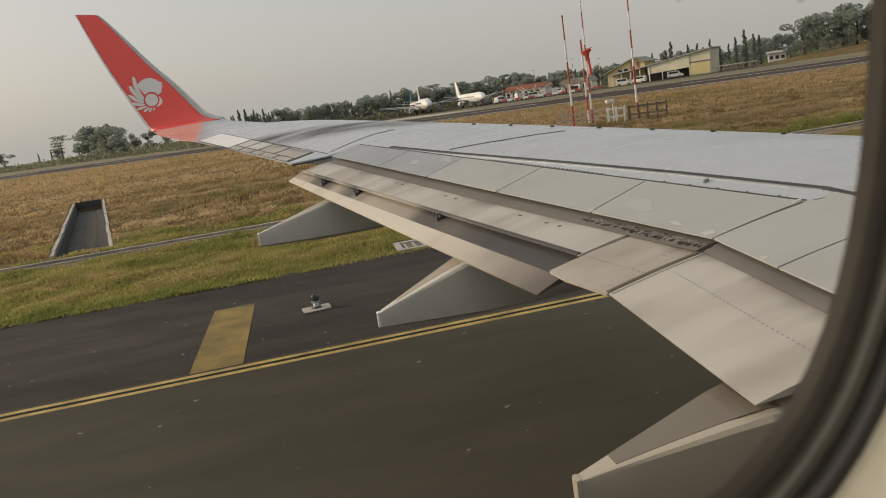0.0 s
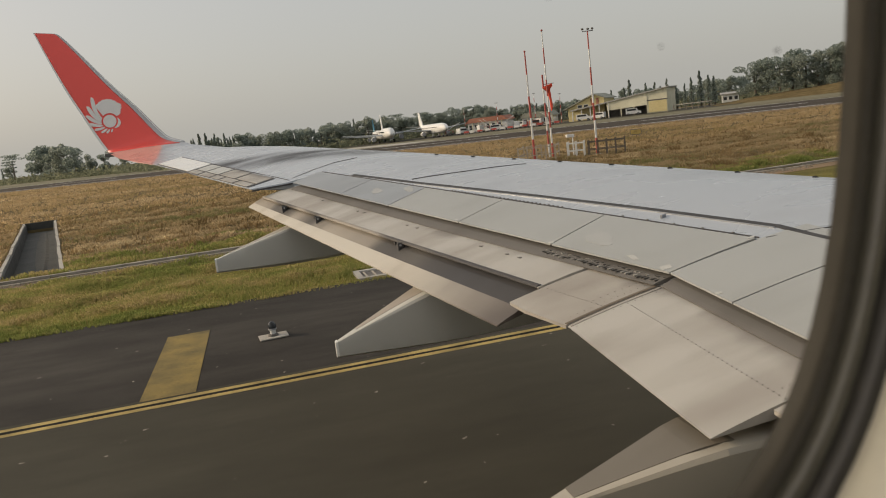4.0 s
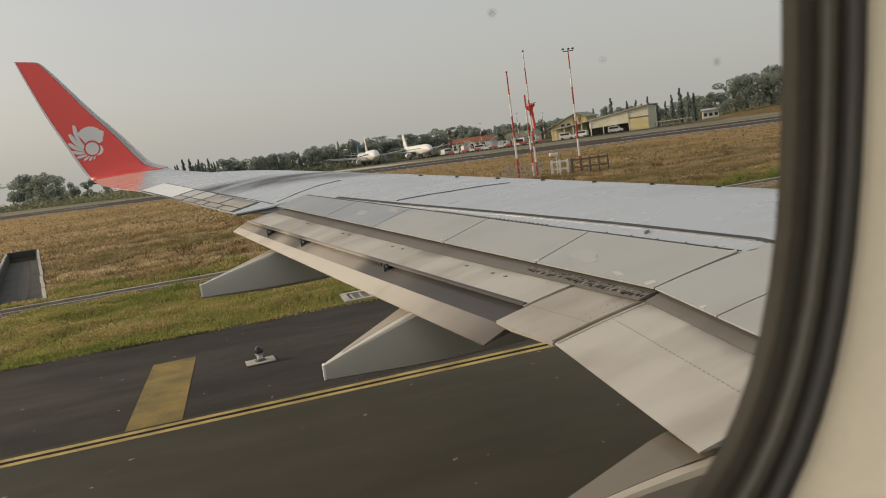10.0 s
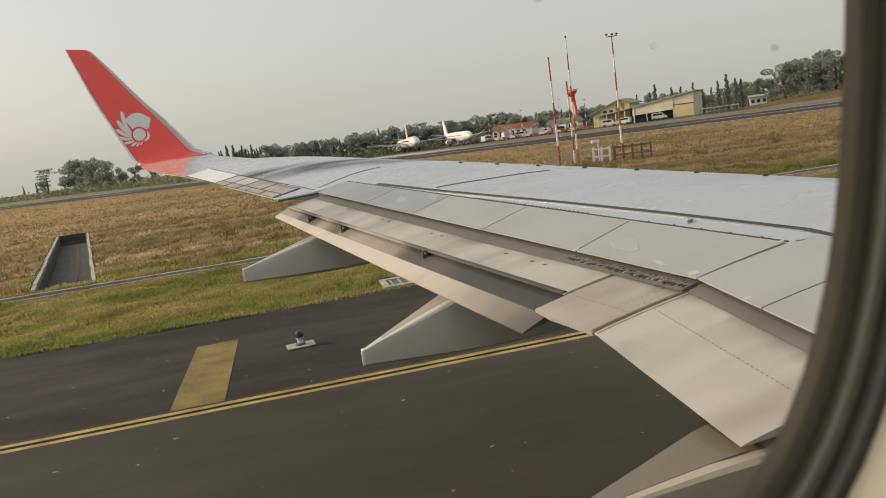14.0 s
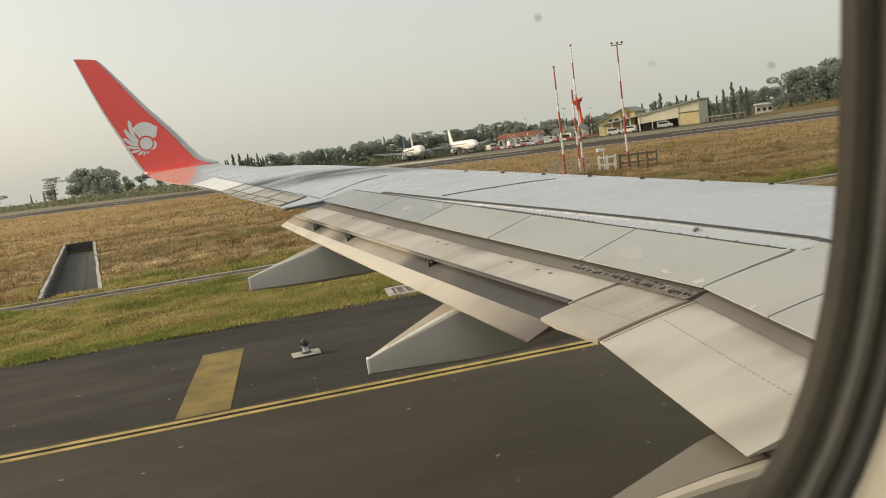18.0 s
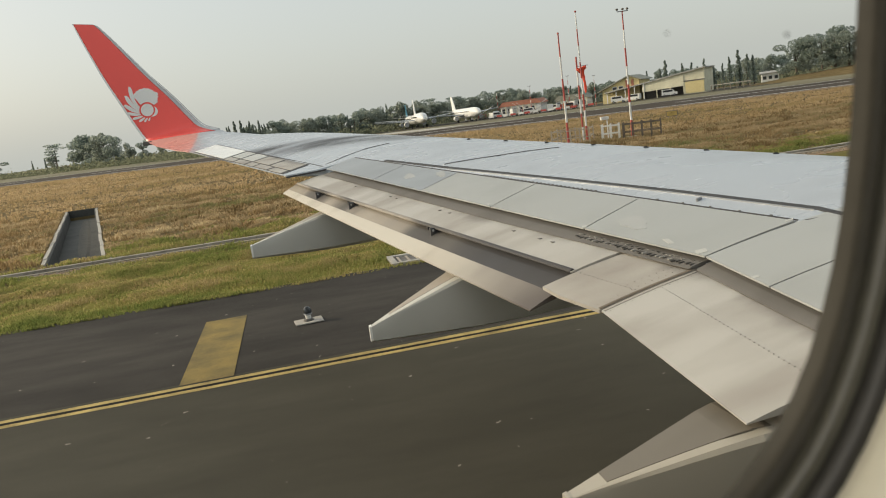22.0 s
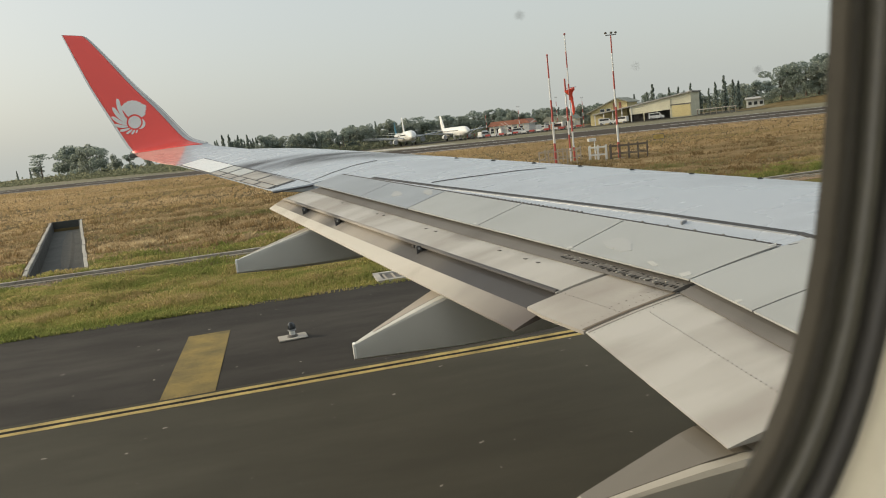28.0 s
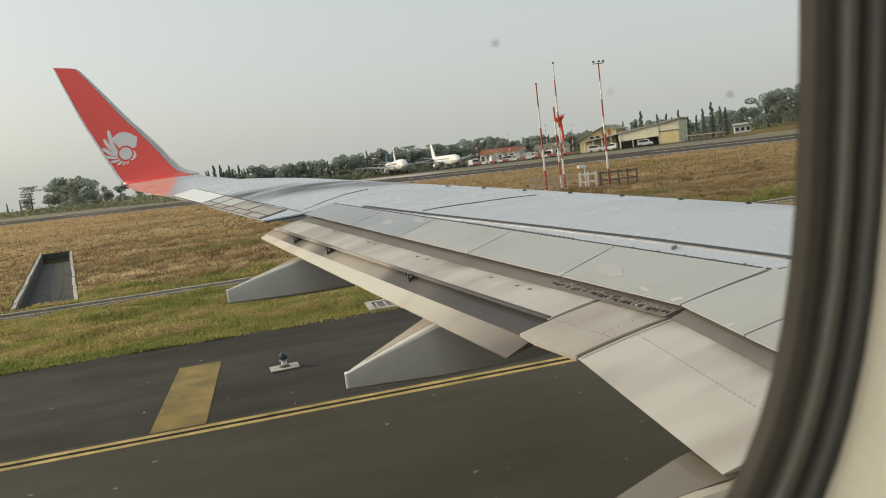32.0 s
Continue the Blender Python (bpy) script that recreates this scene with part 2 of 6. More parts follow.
YELLOW = grained("worn_yellow_paint", (0.20, 0.148, 0.045), (0.58, 0.43, 0.145), 2.0, 0.8, 0.0, 26.0, 0.2, 0.003)
OLD_YELLOW = grained("faded_yellow_paint", (0.10, 0.076, 0.026), (0.32, 0.225, 0.05), 1.6, 0.8, 0.0, 22.0, 0.2, 0.003)
FAR_VERGE = grained("pale_stubble_beyond_runway", (0.09, 0.086, 0.046), (0.225, 0.20, 0.12), 0.07, 0.95, 0.0, 0.9, 0.4, 0.05, (0.4, 1, 1))
DRAIN_STONE = grained("earthy_drain_concrete", (0.13, 0.11, 0.085), (0.32, 0.285, 0.235), 1.0, 0.95, 0.0, 12.0, 0.5, 0.015)
DRAIN_KERB = grained("stained_kerb_concrete", (0.17, 0.15, 0.12), (0.46, 0.42, 0.355), 1.3, 0.9, 0.0, 14.0, 0.5, 0.012)
CONCRETE = grained("weathered_concrete", (0.30, 0.28, 0.25), (0.52, 0.49, 0.44), 1.2, 0.9, 0.0, 25.0, 0.4, 0.01)
MASTRED = grained("mast_red_paint", (0.36, 0.06, 0.05), (0.50, 0.10, 0.08), 3.0, 0.5, 0.0, 40.0, 0.05)
MASTWHITE = grained("mast_white_paint", (0.66, 0.66, 0.64), (0.80, 0.80, 0.78), 3.0, 0.5, 0.0, 40.0, 0.05)
GALV = grained("dull_fence_metal", (0.32, 0.28, 0.23), (0.48, 0.43, 0.36), 2.0, 0.7, 0.2, 30.0, 0.1)
ORANGE = grained("windsock_orange_cloth", (0.72, 0.075, 0.04), (0.86, 0.12, 0.07), 5.0, 0.8, 0.0, 60.0, 0.2)
BARK = grained("tree_bark", (0.09, 0.075, 0.06), (0.17, 0.145, 0.12), 1.5, 0.95, 0.0, 14.0, 0.5, 0.03)
GLASSY = grained("dark_window_glass", (0.03, 0.035, 0.04), (0.06, 0.065, 0.07), 1.0, 0.08, 0.0, 20.0, 0.0)
ROOF = grained("weathered_roof_sheet", (0.34, 0.33, 0.31), (0.46, 0.45, 0.43), 0.6, 0.6, 0.2, 12.0, 0.1)
WALLPAINT = grained("cream_wall_paint", (0.60, 0.57, 0.42), (0.72, 0.69, 0.53), 0.5, 0.8, 0.0, 10.0, 0.05)
TYRE = grained("black_tyre_rubber", (0.02, 0.02, 0.02), (0.04, 0.04, 0.04), 6.0, 0.85, 0.0, 60.0, 0.1)


def asphalt(name, dark, mean, light, chip):
    m, n, l, b = material(name, 0.88, 0.0, 0.12)
    co = n.new("ShaderNodeTexCoord").outputs["Object"]
    wide = noise_of(n, l, co, 0.22, 5.0, 0.6, (0.3, 1, 1))
    mid = noise_of(n, l, co, 1.3, 6.0, 0.65, (0.35, 1, 1))
    specks = noise_of(n, l, co, 5.5, 2.0, 0.5)
    grit = noise_of(n, l, co, 70.0, 3.0, 0.7)
    k = math_of(n, l, "ADD", math_of(n, l, "MULTIPLY", wide, 0.6), math_of(n, l, "MULTIPLY", mid, 0.4))
    col = ramp_of(n, l, k, [(0.36, dark), (0.5, mean), (0.64, light)])
    col = mix_of(n, l, ramp_of(n, l, grit, [(0.55, (0, 0, 0)), (0.8, (0.35, 0.35, 0.35))]), col, chip)
    col = mix_of(n, l, ramp_of(n, l, specks, [(0.735, (0, 0, 0)), (0.76, (0.8, 0.8, 0.8))]), col, (0.32, 0.29, 0.25))
    l.new(col, b.inputs["Base Color"])
    bump_of(n, l, b, grit, 0.5, 0.006)
    return m


def meadow():
    """Dry mown airfield grass; greener along the taxiway, where the drain keeps it wet."""
    m, n, l, b = material("airfield_turf", 0.95, 0.0, 0.1)
    co = n.new("ShaderNodeTexCoord").outputs["Object"]
    sep = n.new("ShaderNodeSeparateXYZ")
    l.new(co, sep.inputs[0])
    wide = noise_of(n, l, co, 0.06, 5.0, 0.6, (0.4, 1, 1))
    mid = noise_of(n, l, co, 0.55, 6.0, 0.7, (0.6, 1.6, 1))
    fine = noise_of(n, l, co, 9.0, 5.0, 0.75)
    dry = ramp_of(n, l, mid, [(0.34, (0.11, 0.082, 0.040)), (0.52, (0.175, 0.128, 0.066)), (0.7, (0.25, 0.19, 0.105))])
    green = ramp_of(n, l, mid, [(0.34, (0.12, 0.14, 0.025)), (0.55, (0.22, 0.205, 0.045)), (0.72, (0.33, 0.26, 0.085))])
    band = n.new("ShaderNodeMapRange")
    band.inputs["From Min"].default_value, band.inputs["From Max"].default_value = 29.0, 36.0
    l.new(math_of(n, l, "ADD", sep.outputs["Y"], math_of(n, l, "MULTIPLY", wide, 9.0)), band.inputs["Value"])
    col = mix_of(n, l, band.outputs[0], green, dry)
    patch = ramp_of(n, l, wide, [(0.55, (0, 0, 0)), (0.72, (0.35, 0.35, 0.35))])
    col = mix_of(n, l, patch, col, green)
    col = mix_of(n, l, ramp_of(n, l, fine, [(0.3, (0.55, 0.55, 0.55)), (0.6, (0, 0, 0))]), col, (0.12, 0.10, 0.04))
    l.new(col, b.inputs["Base Color"])
    bump_of(n, l, b, fine, 0.8, 0.12)
    return m


def blades(name, stops, patch=0.5):
    m, n, l, b = material(name, 0.85, 0.0, 0.15)
    g = n.new("ShaderNodeNewGeometry")
    co = n.new("ShaderNodeTexCoord").outputs["Object"]
    near = noise_of(n, l, co, patch, 5.0, 0.65)
    far = noise_of(n, l, co, patch * 0.22, 4.0, 0.6, (0.4, 1, 1))
    patches = math_of(n, l, "ADD", math_of(n, l, "ADD", near, math_of(n, l, "MULTIPLY", far, 1.6)), -0.8)
    col = ramp_of(n, l, math_of(n, l, "ADD", math_of(n, l, "MULTIPLY", g.outputs["Random Per Island"], 0.20), math_of(n, l, "MULTIPLY", patches, 0.80)), stops)
    l.new(col, b.inputs["Base Color"])
    thin = n.new("ShaderNodeBsdfTranslucent")
    l.new(col, thin.inputs["Color"])
    mix = n.new("ShaderNodeMixShader")
    mix.inputs[0].default_value = 0.6
    l.new(b.outputs[0], mix.inputs[1])
    l.new(thin.outputs[0], mix.inputs[2])
    l.new(mix.outputs[0], n["Material Output"].inputs["Surface"])
    return m


ASPHALT = asphalt("old_asphalt", (0.052, 0.0488, 0.038), (0.067, 0.0627, 0.0485), (0.084, 0.0785, 0.061), (0.11, 0.10, 0.078))
SHOULDER = asphalt("dark_shoulder_asphalt", (0.028, 0.026, 0.0235), (0.048, 0.044, 0.0395), (0.072, 0.066, 0.058), (0.10, 0.09, 0.078))
RUNWAY = asphalt("brownish_runway_asphalt", (0.040, 0.031, 0.024), (0.062, 0.050, 0.039), (0.085, 0.069, 0.054), (0.12, 0.10, 0.08))
TURF = meadow()
GRASS_GREEN = blades("green_grass_blades", [(0.30, (0.18, 0.22, 0.065)), (0.44, (0.28, 0.295, 0.095)), (0.56, (0.385, 0.34, 0.14)), (0.66, (0.44, 0.345, 0.17)), (0.78, (0.56, 0.45, 0.25))], 0.7)
GRASS_DRY = blades("dry_grass_blades", [(0.22, (0.215, 0.22, 0.09)), (0.34, (0.325, 0.28, 0.15)), (0.48, (0.425, 0.322, 0.192)), (0.62, (0.48, 0.372, 0.222)), (0.78, (0.63, 0.515, 0.325))], 0.8)
GRASS_FAR = blades("rusty_grass_blades", [(0.24, (0.34, 0.28, 0.14)), (0.46, (0.485, 0.355, 0.195)), (0.72, (0.59, 0.46, 0.285))], 0.4)
TUSSOCK = blades("brown_tussock_blades", [(0.25, (0.16, 0.115, 0.055)), (0.5, (0.27, 0.19, 0.095)), (0.75, (0.40, 0.29, 0.16))], 0.9)
# Distance haze is put into the tree leaf colours, paler and greyer than foliage.
LEAF = blades("hazed_tree_leaves", [(0.0, (0.25, 0.295, 0.262)), (0.5, (0.30, 0.348, 0.308)), (1.0, (0.35, 0.40, 0.352))], 0.3)
SCRUB = blades("scrub_leaves", [(0.0, (0.15, 0.17, 0.11)), (0.5, (0.215, 0.23, 0.155)), (1.0, (0.29, 0.295, 0.21))], 0.3)
LEAF_PALE = blades("hazed_pale_tree_leaves", [(0.0, (0.28, 0.315, 0.27)), (0.5, (0.335, 0.37, 0.32)), (1.0, (0.38, 0.42, 0.36))], 0.3)


# ------------------------------------------------------------------ mesh helpers
def part(name, bm, mat, parent=None, label="", smooth=False, crease=0.0):
    me = bpy.data.meshes.new(name)
    if crease:
        for e in bm.edges:
            if len(e.link_faces) == 2 and e.calc_face_angle() > crease:
                e.smooth = False
    bm.to_mesh(me)
    bm.free()
    me.materials.append(mat)
    if smooth:
        for p in me.polygons:
            p.use_smooth = True
    ob = new(name, me)
    if parent is not None:
        ob.parent = parent
    if label:
        ob["label"] = label
    return ob


def empty(name, at=(0, 0, 0)):
    ob = new(name)
    ob.location = at
    ob.empty_display_size = 0.2
    return ob


def box_into(bm, x0, x1, y0, y1, z0, z1, bevel=0.0):
    vs = [bm.verts.new((x, y, z)) for x in (x0, x1) for y in (y0, y1) for z in (z0, z1)]
    fs = [bm.faces.new([vs[i] for i in q]) for q in ((0, 1, 3, 2), (4, 6, 7, 5), (0, 4, 5, 1), (2, 3, 7, 6), (0, 2, 6, 4), (1, 5, 7, 3))]
    if bevel:
        bmesh.ops.bevel(bm, geom=list({e for f in fs for e in f.edges}), offset=bevel, segments=2, affect="EDGES", profile=0.5)
    return bm


def box(x0, x1, y0, y1, z0, z1, bevel=0.0):
    return box_into(bmesh.new(), x0, x1, y0, y1, z0, z1, bevel)


def loft(rings, caps=True, closed=True, bm=None):
    """Skins rings of equally many points."""
    bm = bm or bmesh.new()
    vs = [[bm.verts.new(p) for p in r] for r in rings]
    k = len(rings[0])
    for a, b in zip(vs, vs[1:]):
        for i in range(k if closed else k - 1):
            j = (i + 1) % k
            bm.faces.new((a[i], a[j], b[j], b[i]))
    if caps and closed:
        bm.faces.new(vs[0][::-1])
        bm.faces.new(vs[-1])
    bmesh.ops.recalc_face_normals(bm, faces=bm.faces)
    return bm


def tube_into(bm, a, b, r0, r1, k=8):
    a, b = Vector(a), Vector(b)
    q = (b - a).to_track_quat("Z", "Y")
    rings = [[p + q @ Vector((r * math.cos(i * math.tau / k), r * math.sin(i * math.tau / k), 0)) for i in range(k)] for p, r in ((a, r0), (b, r1))]
    return loft(rings, bm=bm)


def tube(a, b, r0, r1=None, k=8):
    return tube_into(bmesh.new(), a, b, r0, r0 if r1 is None else r1, k)


# ------------------------------------------------------------------ wing planform
KINK_Y, KINK_X, KINK_Z, SWEEP, DIHEDRAL = 5.288, 2.186, 2.718, -0.351, 0.105
FLAP_END = 10.45


def te_x(y):
    """The rear edge of the spoilers."""
    return KINK_X + (SWEEP * (y - KINK_Y) if y > KINK_Y else 0.0)


def base_z(y):
    return KINK_Z + DIHEDRAL * (y - KINK_Y)


def le_x(y):
    return 6.29 - 0.622 * (y - KINK_Y) - 0.195 * max(0.0, y - 13.5) ** 2


def top_z(x, y):
    c = le_x(y) - te_x(y)
    u = (x - te_x(y)) / c
    if u < 0:
        return base_z(y) + c * 0.05 * u
    k, uc = 0.19, 0.455 + 0.010 * (y - 6)
    h = k * u - k * u * u / (2 * uc) if u < uc else k * uc / 2 - k * 0.9 * (u - uc) ** 2 / uc
    return base_z(y) + c * h


def hinge_s(y):
    return 0.64 - 0.0475 * (y - KINK_Y)


def on_top(x, y, up=0.0):
    return Vector((x, y, top_z(x, y) + up))


# ------------------------------------------------------------------ ground, taxiway, runway
CUL_X, CUL_W, CUL_Y0, CUL_Y1, CUL_SLANT, CUL_DEEP = -10.06, 2.3, 32.4, 65.0, -0.245, 0.75     # the sunken culvert in the grass


def culvert_x(y):
    return CUL_X + CUL_SLANT * (min(max(y, CUL_Y0), CUL_Y1) - CUL_Y0)


def ground_sheet():
    """One sheet to the horizon, with the drain's trench and the slanting culvert pressed into it."""
    bm = bmesh.new()
    ys = [-4500, -600, -60, 10, 19, 24, 30.30, 30.36, 30.74, 30.80, CUL_Y0, CUL_Y0 + 0.12, 45, 60, CUL_Y1 - 0.12, CUL_Y1, 80, 110, 160, 260, 500, 1200, 4500]
    zs = {30.36: -0.42, 30.74: -0.42}
    cs = [0.0, 0.12, CUL_W - 0.12, CUL_W]
    xs = [-4500, -900, -200, -60, -30] + [CUL_X + c for c in cs] + [0, 15, 30, 60, 120, 260, 900, 4500]
    vs = []
    for y in ys:
        row = []
        for x in xs:
            inner = CUL_X < x < CUL_X + CUL_W
            z = -CUL_DEEP if inner and 0.1 < x - CUL_X < CUL_W - 0.1 and CUL_Y0 < y < CUL_Y1 else zs.get(y, -0.03)
            row.append(bm.verts.new((x + (culvert_x(y) - CUL_X if CUL_X <= x <= CUL_X + CUL_W else 0.0), y, z)))
        vs.append(row)
    for a, b in zip(vs, vs[1:]):
        for i in range(len(xs) - 1):
            bm.faces.new((a[i], a[i + 1], b[i + 1], b[i]))
    return bm


tagged(part("ground", ground_sheet(), TURF), "dry brown airfield grass, greener beside the taxiway", "ground", kind="structure")


def ragged_slab(x0, x1, y0, y1, z0, z1, step=0.5, wander=0.16):
    """A slab whose far side is eaten into by the grass."""
    bm = bmesh.new()
    n = int((x1 - x0) / step)
    rows = []
    for i in range(n + 1):
        x = x0 + i * step
        y = y1 + wander * (2 * noise.noise((x * 0.22, 3.1, 0)) + noise.noise((x * 1.1, 7.7, 0)))
        rows.append([bm.verts.new(p) for p in ((x, y0, z0), (x, y0, z1), (x, y, z1), (x, y + 0.05, z0))])
    for a, b in zip(rows, rows[1:]):
        for i in range(3):
            bm.faces.new((a[i], b[i], b[i + 1], a[i + 1]))
    bmesh.ops.recalc_face_normals(bm, faces=bm.faces)
    return bm


tagged(part("taxiway", box(-160, 160, -14, 13.6, -0.25, 0.0), ASPHALT), "dark worn asphalt taxiway with tyre stains", "taxiway", kind="structure")


tagged(part("taxiway_shoulder", ragged_slab(-160, 160, 13.6, 20.35, -0.25, -0.003), SHOULDER), "darker asphalt shoulder with a ragged grassy edge", "taxiway", kind="structure")


def stripe(name, x0, x1, y0, y1, mat, label, wander=0.02, step=0.6, z=0.004, along="x"):
    """A painted stripe with slightly uneven edges."""
    bm = bmesh.new()
    n = max(2, int(abs(x1 - x0) / step))
    rows = []
    for i in range(n + 1):
        x = x0 + (x1 - x0) * i / n
        a = wander * noise.noise((x * 1.7, y0, 1.0))
        b = wander * noise.noise((x * 1.9, y1, 5.0))
        rows.append([bm.verts.new((x, y0 + a, z)), bm.verts.new((x, y1 + b, z))])
    for a, b in zip(rows, rows[1:]):
        bm.faces.new((a[0], b[0], b[1], a[1]))
    return tagged(part(name, bm, mat), label, "road marking", kind="structure")


EDGE_Y = 13.1
stripe("edge_stripe_near", -150, 150, EDGE_Y - 0.005, EDGE_Y + 0.125, YELLOW, "worn yellow painted taxiway edge line")
stripe("edge_stripe_far", -150, 150, EDGE_Y + 0.235, EDGE_Y + 0.365, YELLOW, "worn yellow painted taxiway edge line")
stripe("edge_dark_band", -150, 150, EDGE_Y + 0.125, EDGE_Y + 0.235, ROAD_BLACK, "black painted band between the yellow lines", 0.01, z=0.003)
for bx in (-2.33, 16.2, -20.9, -39.4, -57.9, 34.7):
    stripe("shoulder_bar", bx, bx + 0.86, EDGE_Y + 0.45, EDGE_Y + 4.6, OLD_YELLOW, "broad worn yellow bar painted on the shoulder", 0.03, 0.2, 0.0045)
# the holding line that lies behind: two full stripes, two broken ones
for k, hx in enumerate((-23.3, -23.6)):
    stripe("holding_stripe", hx, hx + 0.16, -10.0, EDGE_Y - 0.05, YELLOW, "yellow holding position stripe across the taxiway", 0.01, 0.2, 0.005)
for hx in (-23.95, -24.3):
    for j in range(12):
        stripe("holding_dash", hx, hx + 0.16, 11.2 - 1.8 * j, 12.0 - 1.8 * j if j == 0 else 12.1 - 1.8 * j, YELLOW, "short yellow dash of a holding position marking", 0.005, 0.2, 0.005)

# runway, lying aslant beyond the grass
RW = Matrix.Translation((60, 118, 0)) @ Matrix.Rotation(math.atan2(-0.65, 0.76), 4, "Z")
rw = part("runway", box(-420, 420, 0, 46, -0.2, 0.02), RUNWAY)
rw.matrix_world = RW
tagged(rw, "brownish grey asphalt runway beyond the grass", "runway", kind="structure")
for y0, y1 in ((1.5, 2.4), (43.6, 44.5)):
    b = part("runway_edge_line", box(-420, 420, y0, y1, 0.021, 0.026), MASTWHITE)
    b.matrix_world = RW
    tagged(b, "white painted runway edge line", "road marking", kind="structure")
for i in range(-6, 7):
    b = part("runway_centre_dash", box(i * 60, i * 60 + 30, 22.5, 23.4, 0.021, 0.026), MASTWHITE)
    b.matrix_world = RW
    tagged(b, "white runway centre line dash", "road marking", kind="structure")
EARTH = grained("reddish_bare_earth", (0.15, 0.095, 0.05), (0.27, 0.18, 0.10), 0.4, 0.95, 0.0, 5.0, 0.3, 0.02)
b = part("runway_shoulder", box(-420, 420, -5, 0, -0.2, 0.0), EARTH)
b.matrix_world = RW
tagged(b, "bare reddish earth beside the runway", "ground", kind="structure")


b = part("runway_far_verge", box(-420, 420, 46, 150, -0.2, 0.0), FAR_VERGE)
b.matrix_world = RW
tagged(b, "pale dry stubble beyond the runway", "ground", kind="structure")


b = part("concrete_pad", box(-24, 24, -6, 6, -0.2, 0.035), CONCRETE)
b.matrix_world = Matrix.Translation((36, 222, 0)) @ Matrix.Rotation(math.atan2(-0.93, 0.37), 4, "Z")
tagged(b, "pale concrete pad beside the runway", "pavement", kind="structure")


def drain():
    ob = empty("drain", (0, 30.55, 0))
    for y0, y1 in ((30.06, 30.31), (30.79, 31.02)):
        x = -46.0
        while x < 46:
            w = 1.95 + 0.1 * random.random()
            dy, dz = random.uniform(-0.02, 0.02), random.uniform(-0.012, 0.012)
            far = y0 > 30.5
            part("kerb_stone", box(x, x + w, y0 + dy - 30.55, y1 + dy - 30.55, -0.3, (0.045 if far else 0.005) + dz, 0.012), DRAIN_KERB if far else DRAIN_STONE, ob)
            x += w + 0.02
    part("channel_bed", box(-46, 46, -0.19, 0.19, -0.418, -0.38), COVE, ob, "dark channel bed")
    return tagged(ob, "narrow open concrete drain running through the grass", "drain", kind="structure")


drain()
tagged(part("drain_earth", ragged_slab(-70, 70, 28.75, 29.98, -0.2, -0.018, 0.35, 0.05), EARTH), "strip of bare earth beside the drain", "ground", kind="structure")


def inlet(x, y):
    """A shallow concrete drain inlet let into the verge."""
    ob = empty("drain_inlet", (x, y, -0.03))
    for x0, x1, y0, y1 in ((-1.25, 1.25, -0.62, -0.46), (-1.25, 1.25, 0.46, 0.62), (-1.25, -1.08, -0.46, 0.46), (1.08, 1.25, -0.46, 0.46)):
        part("kerb", box(x0, x1, y0, y1, -0.25, 0.06, 0.012), CONCRETE, ob)
    part("bed", box(-1.08, 1.08, -0.46, 0.46, -0.25, 0.008), COVE, ob, "dark bed of the inlet")
    for i in range(9):
        part("grate_bar", box(-1.0 + 0.24 * i, -0.94 + 0.24 * i, -0.46, 0.46, 0.012, 0.03), GALV, ob)
    return tagged(ob, "small concrete drain inlet with a grate in the verge", "drain", kind="structure")


inlet(3.4, 21.15)


def rubble():
    """Broken stones tipped along the drain."""
    r = random.Random(21)
    bm = bmesh.new()
    for i in range(3600):
        x = r.uniform(-24, 24)
        y = 29.98 - abs(r.gauss(0, 0.45))
        s = r.uniform(0.02, 0.06)
        m = Matrix.Translation((x, y, -0.03 + s * 0.4)) @ Euler((r.uniform(0, 6), r.uniform(0, 6), r.uniform(0, 6))).to_matrix().to_4x4() @ Matrix.Diagonal((s, s * r.uniform(0.6, 1), s * r.uniform(0.5, 0.9), 1))
        vs = [bm.verts.new(m @ Vector(p)) for p in ((1, 0, 0), (-1, 0, 0), (0, 1, 0), (0, -1, 0), (0, 0, 1), (0, 0, -1))]
        for q in ((0, 2, 4), (2, 1, 4), (1, 3, 4), (3, 0, 4), (2, 0, 5), (1, 2, 5), (3, 1, 5), (0, 3, 5)):
            bm.faces.new([vs[k] for k in q])
    return tagged(part("rubble", bm, DRAIN_STONE), "broken grey stones lying along the drain", "stones", kind="stuff")


rubble()

# ------------------------------------------------------------------ the airliner
plane = empty("airliner", (0, 0, 0))
tagged(plane, "parked grey airliner wing with a red winglet, flaps partly down", "airplane")


def fuselage():
    bm = bmesh.new()
    xs = [-4.2, -3, -2, -1, -0.5, -0.30, 0.31, 0.6, 1, 2, 3, 4, 5, 6, 7.4]
    angs = [i * math.tau / 72 for i in range(72)]
    vs = [[bm.verts.new((x, 1.86 * math.cos(a), 3.55 + 2.0 * math.sin(a))) for a in angs] for x in xs]
    for i in range(len(xs) - 1):
        for j in range(72):
            k = (j + 1) % 72
            zc = 3.55 + 2.0 * math.sin((angs[j] + math.tau / 144))
            if xs[i] == -0.30 and math.cos(angs[j]) > 0 and 3.42 < zc < 4.08:
                continue                              # the cabin window's opening
            bm.faces.new((vs[i][j], vs[i][k], vs[i + 1][k], vs[i + 1][j]))
    bm.faces.new(vs[0][::-1])
    bm.faces.new(vs[-1])
    bmesh.ops.recalc_face_normals(bm, faces=bm.faces)
    return bm


part("fuselage", fuselage(), WHITE, plane, "white fuselage side", smooth=True)


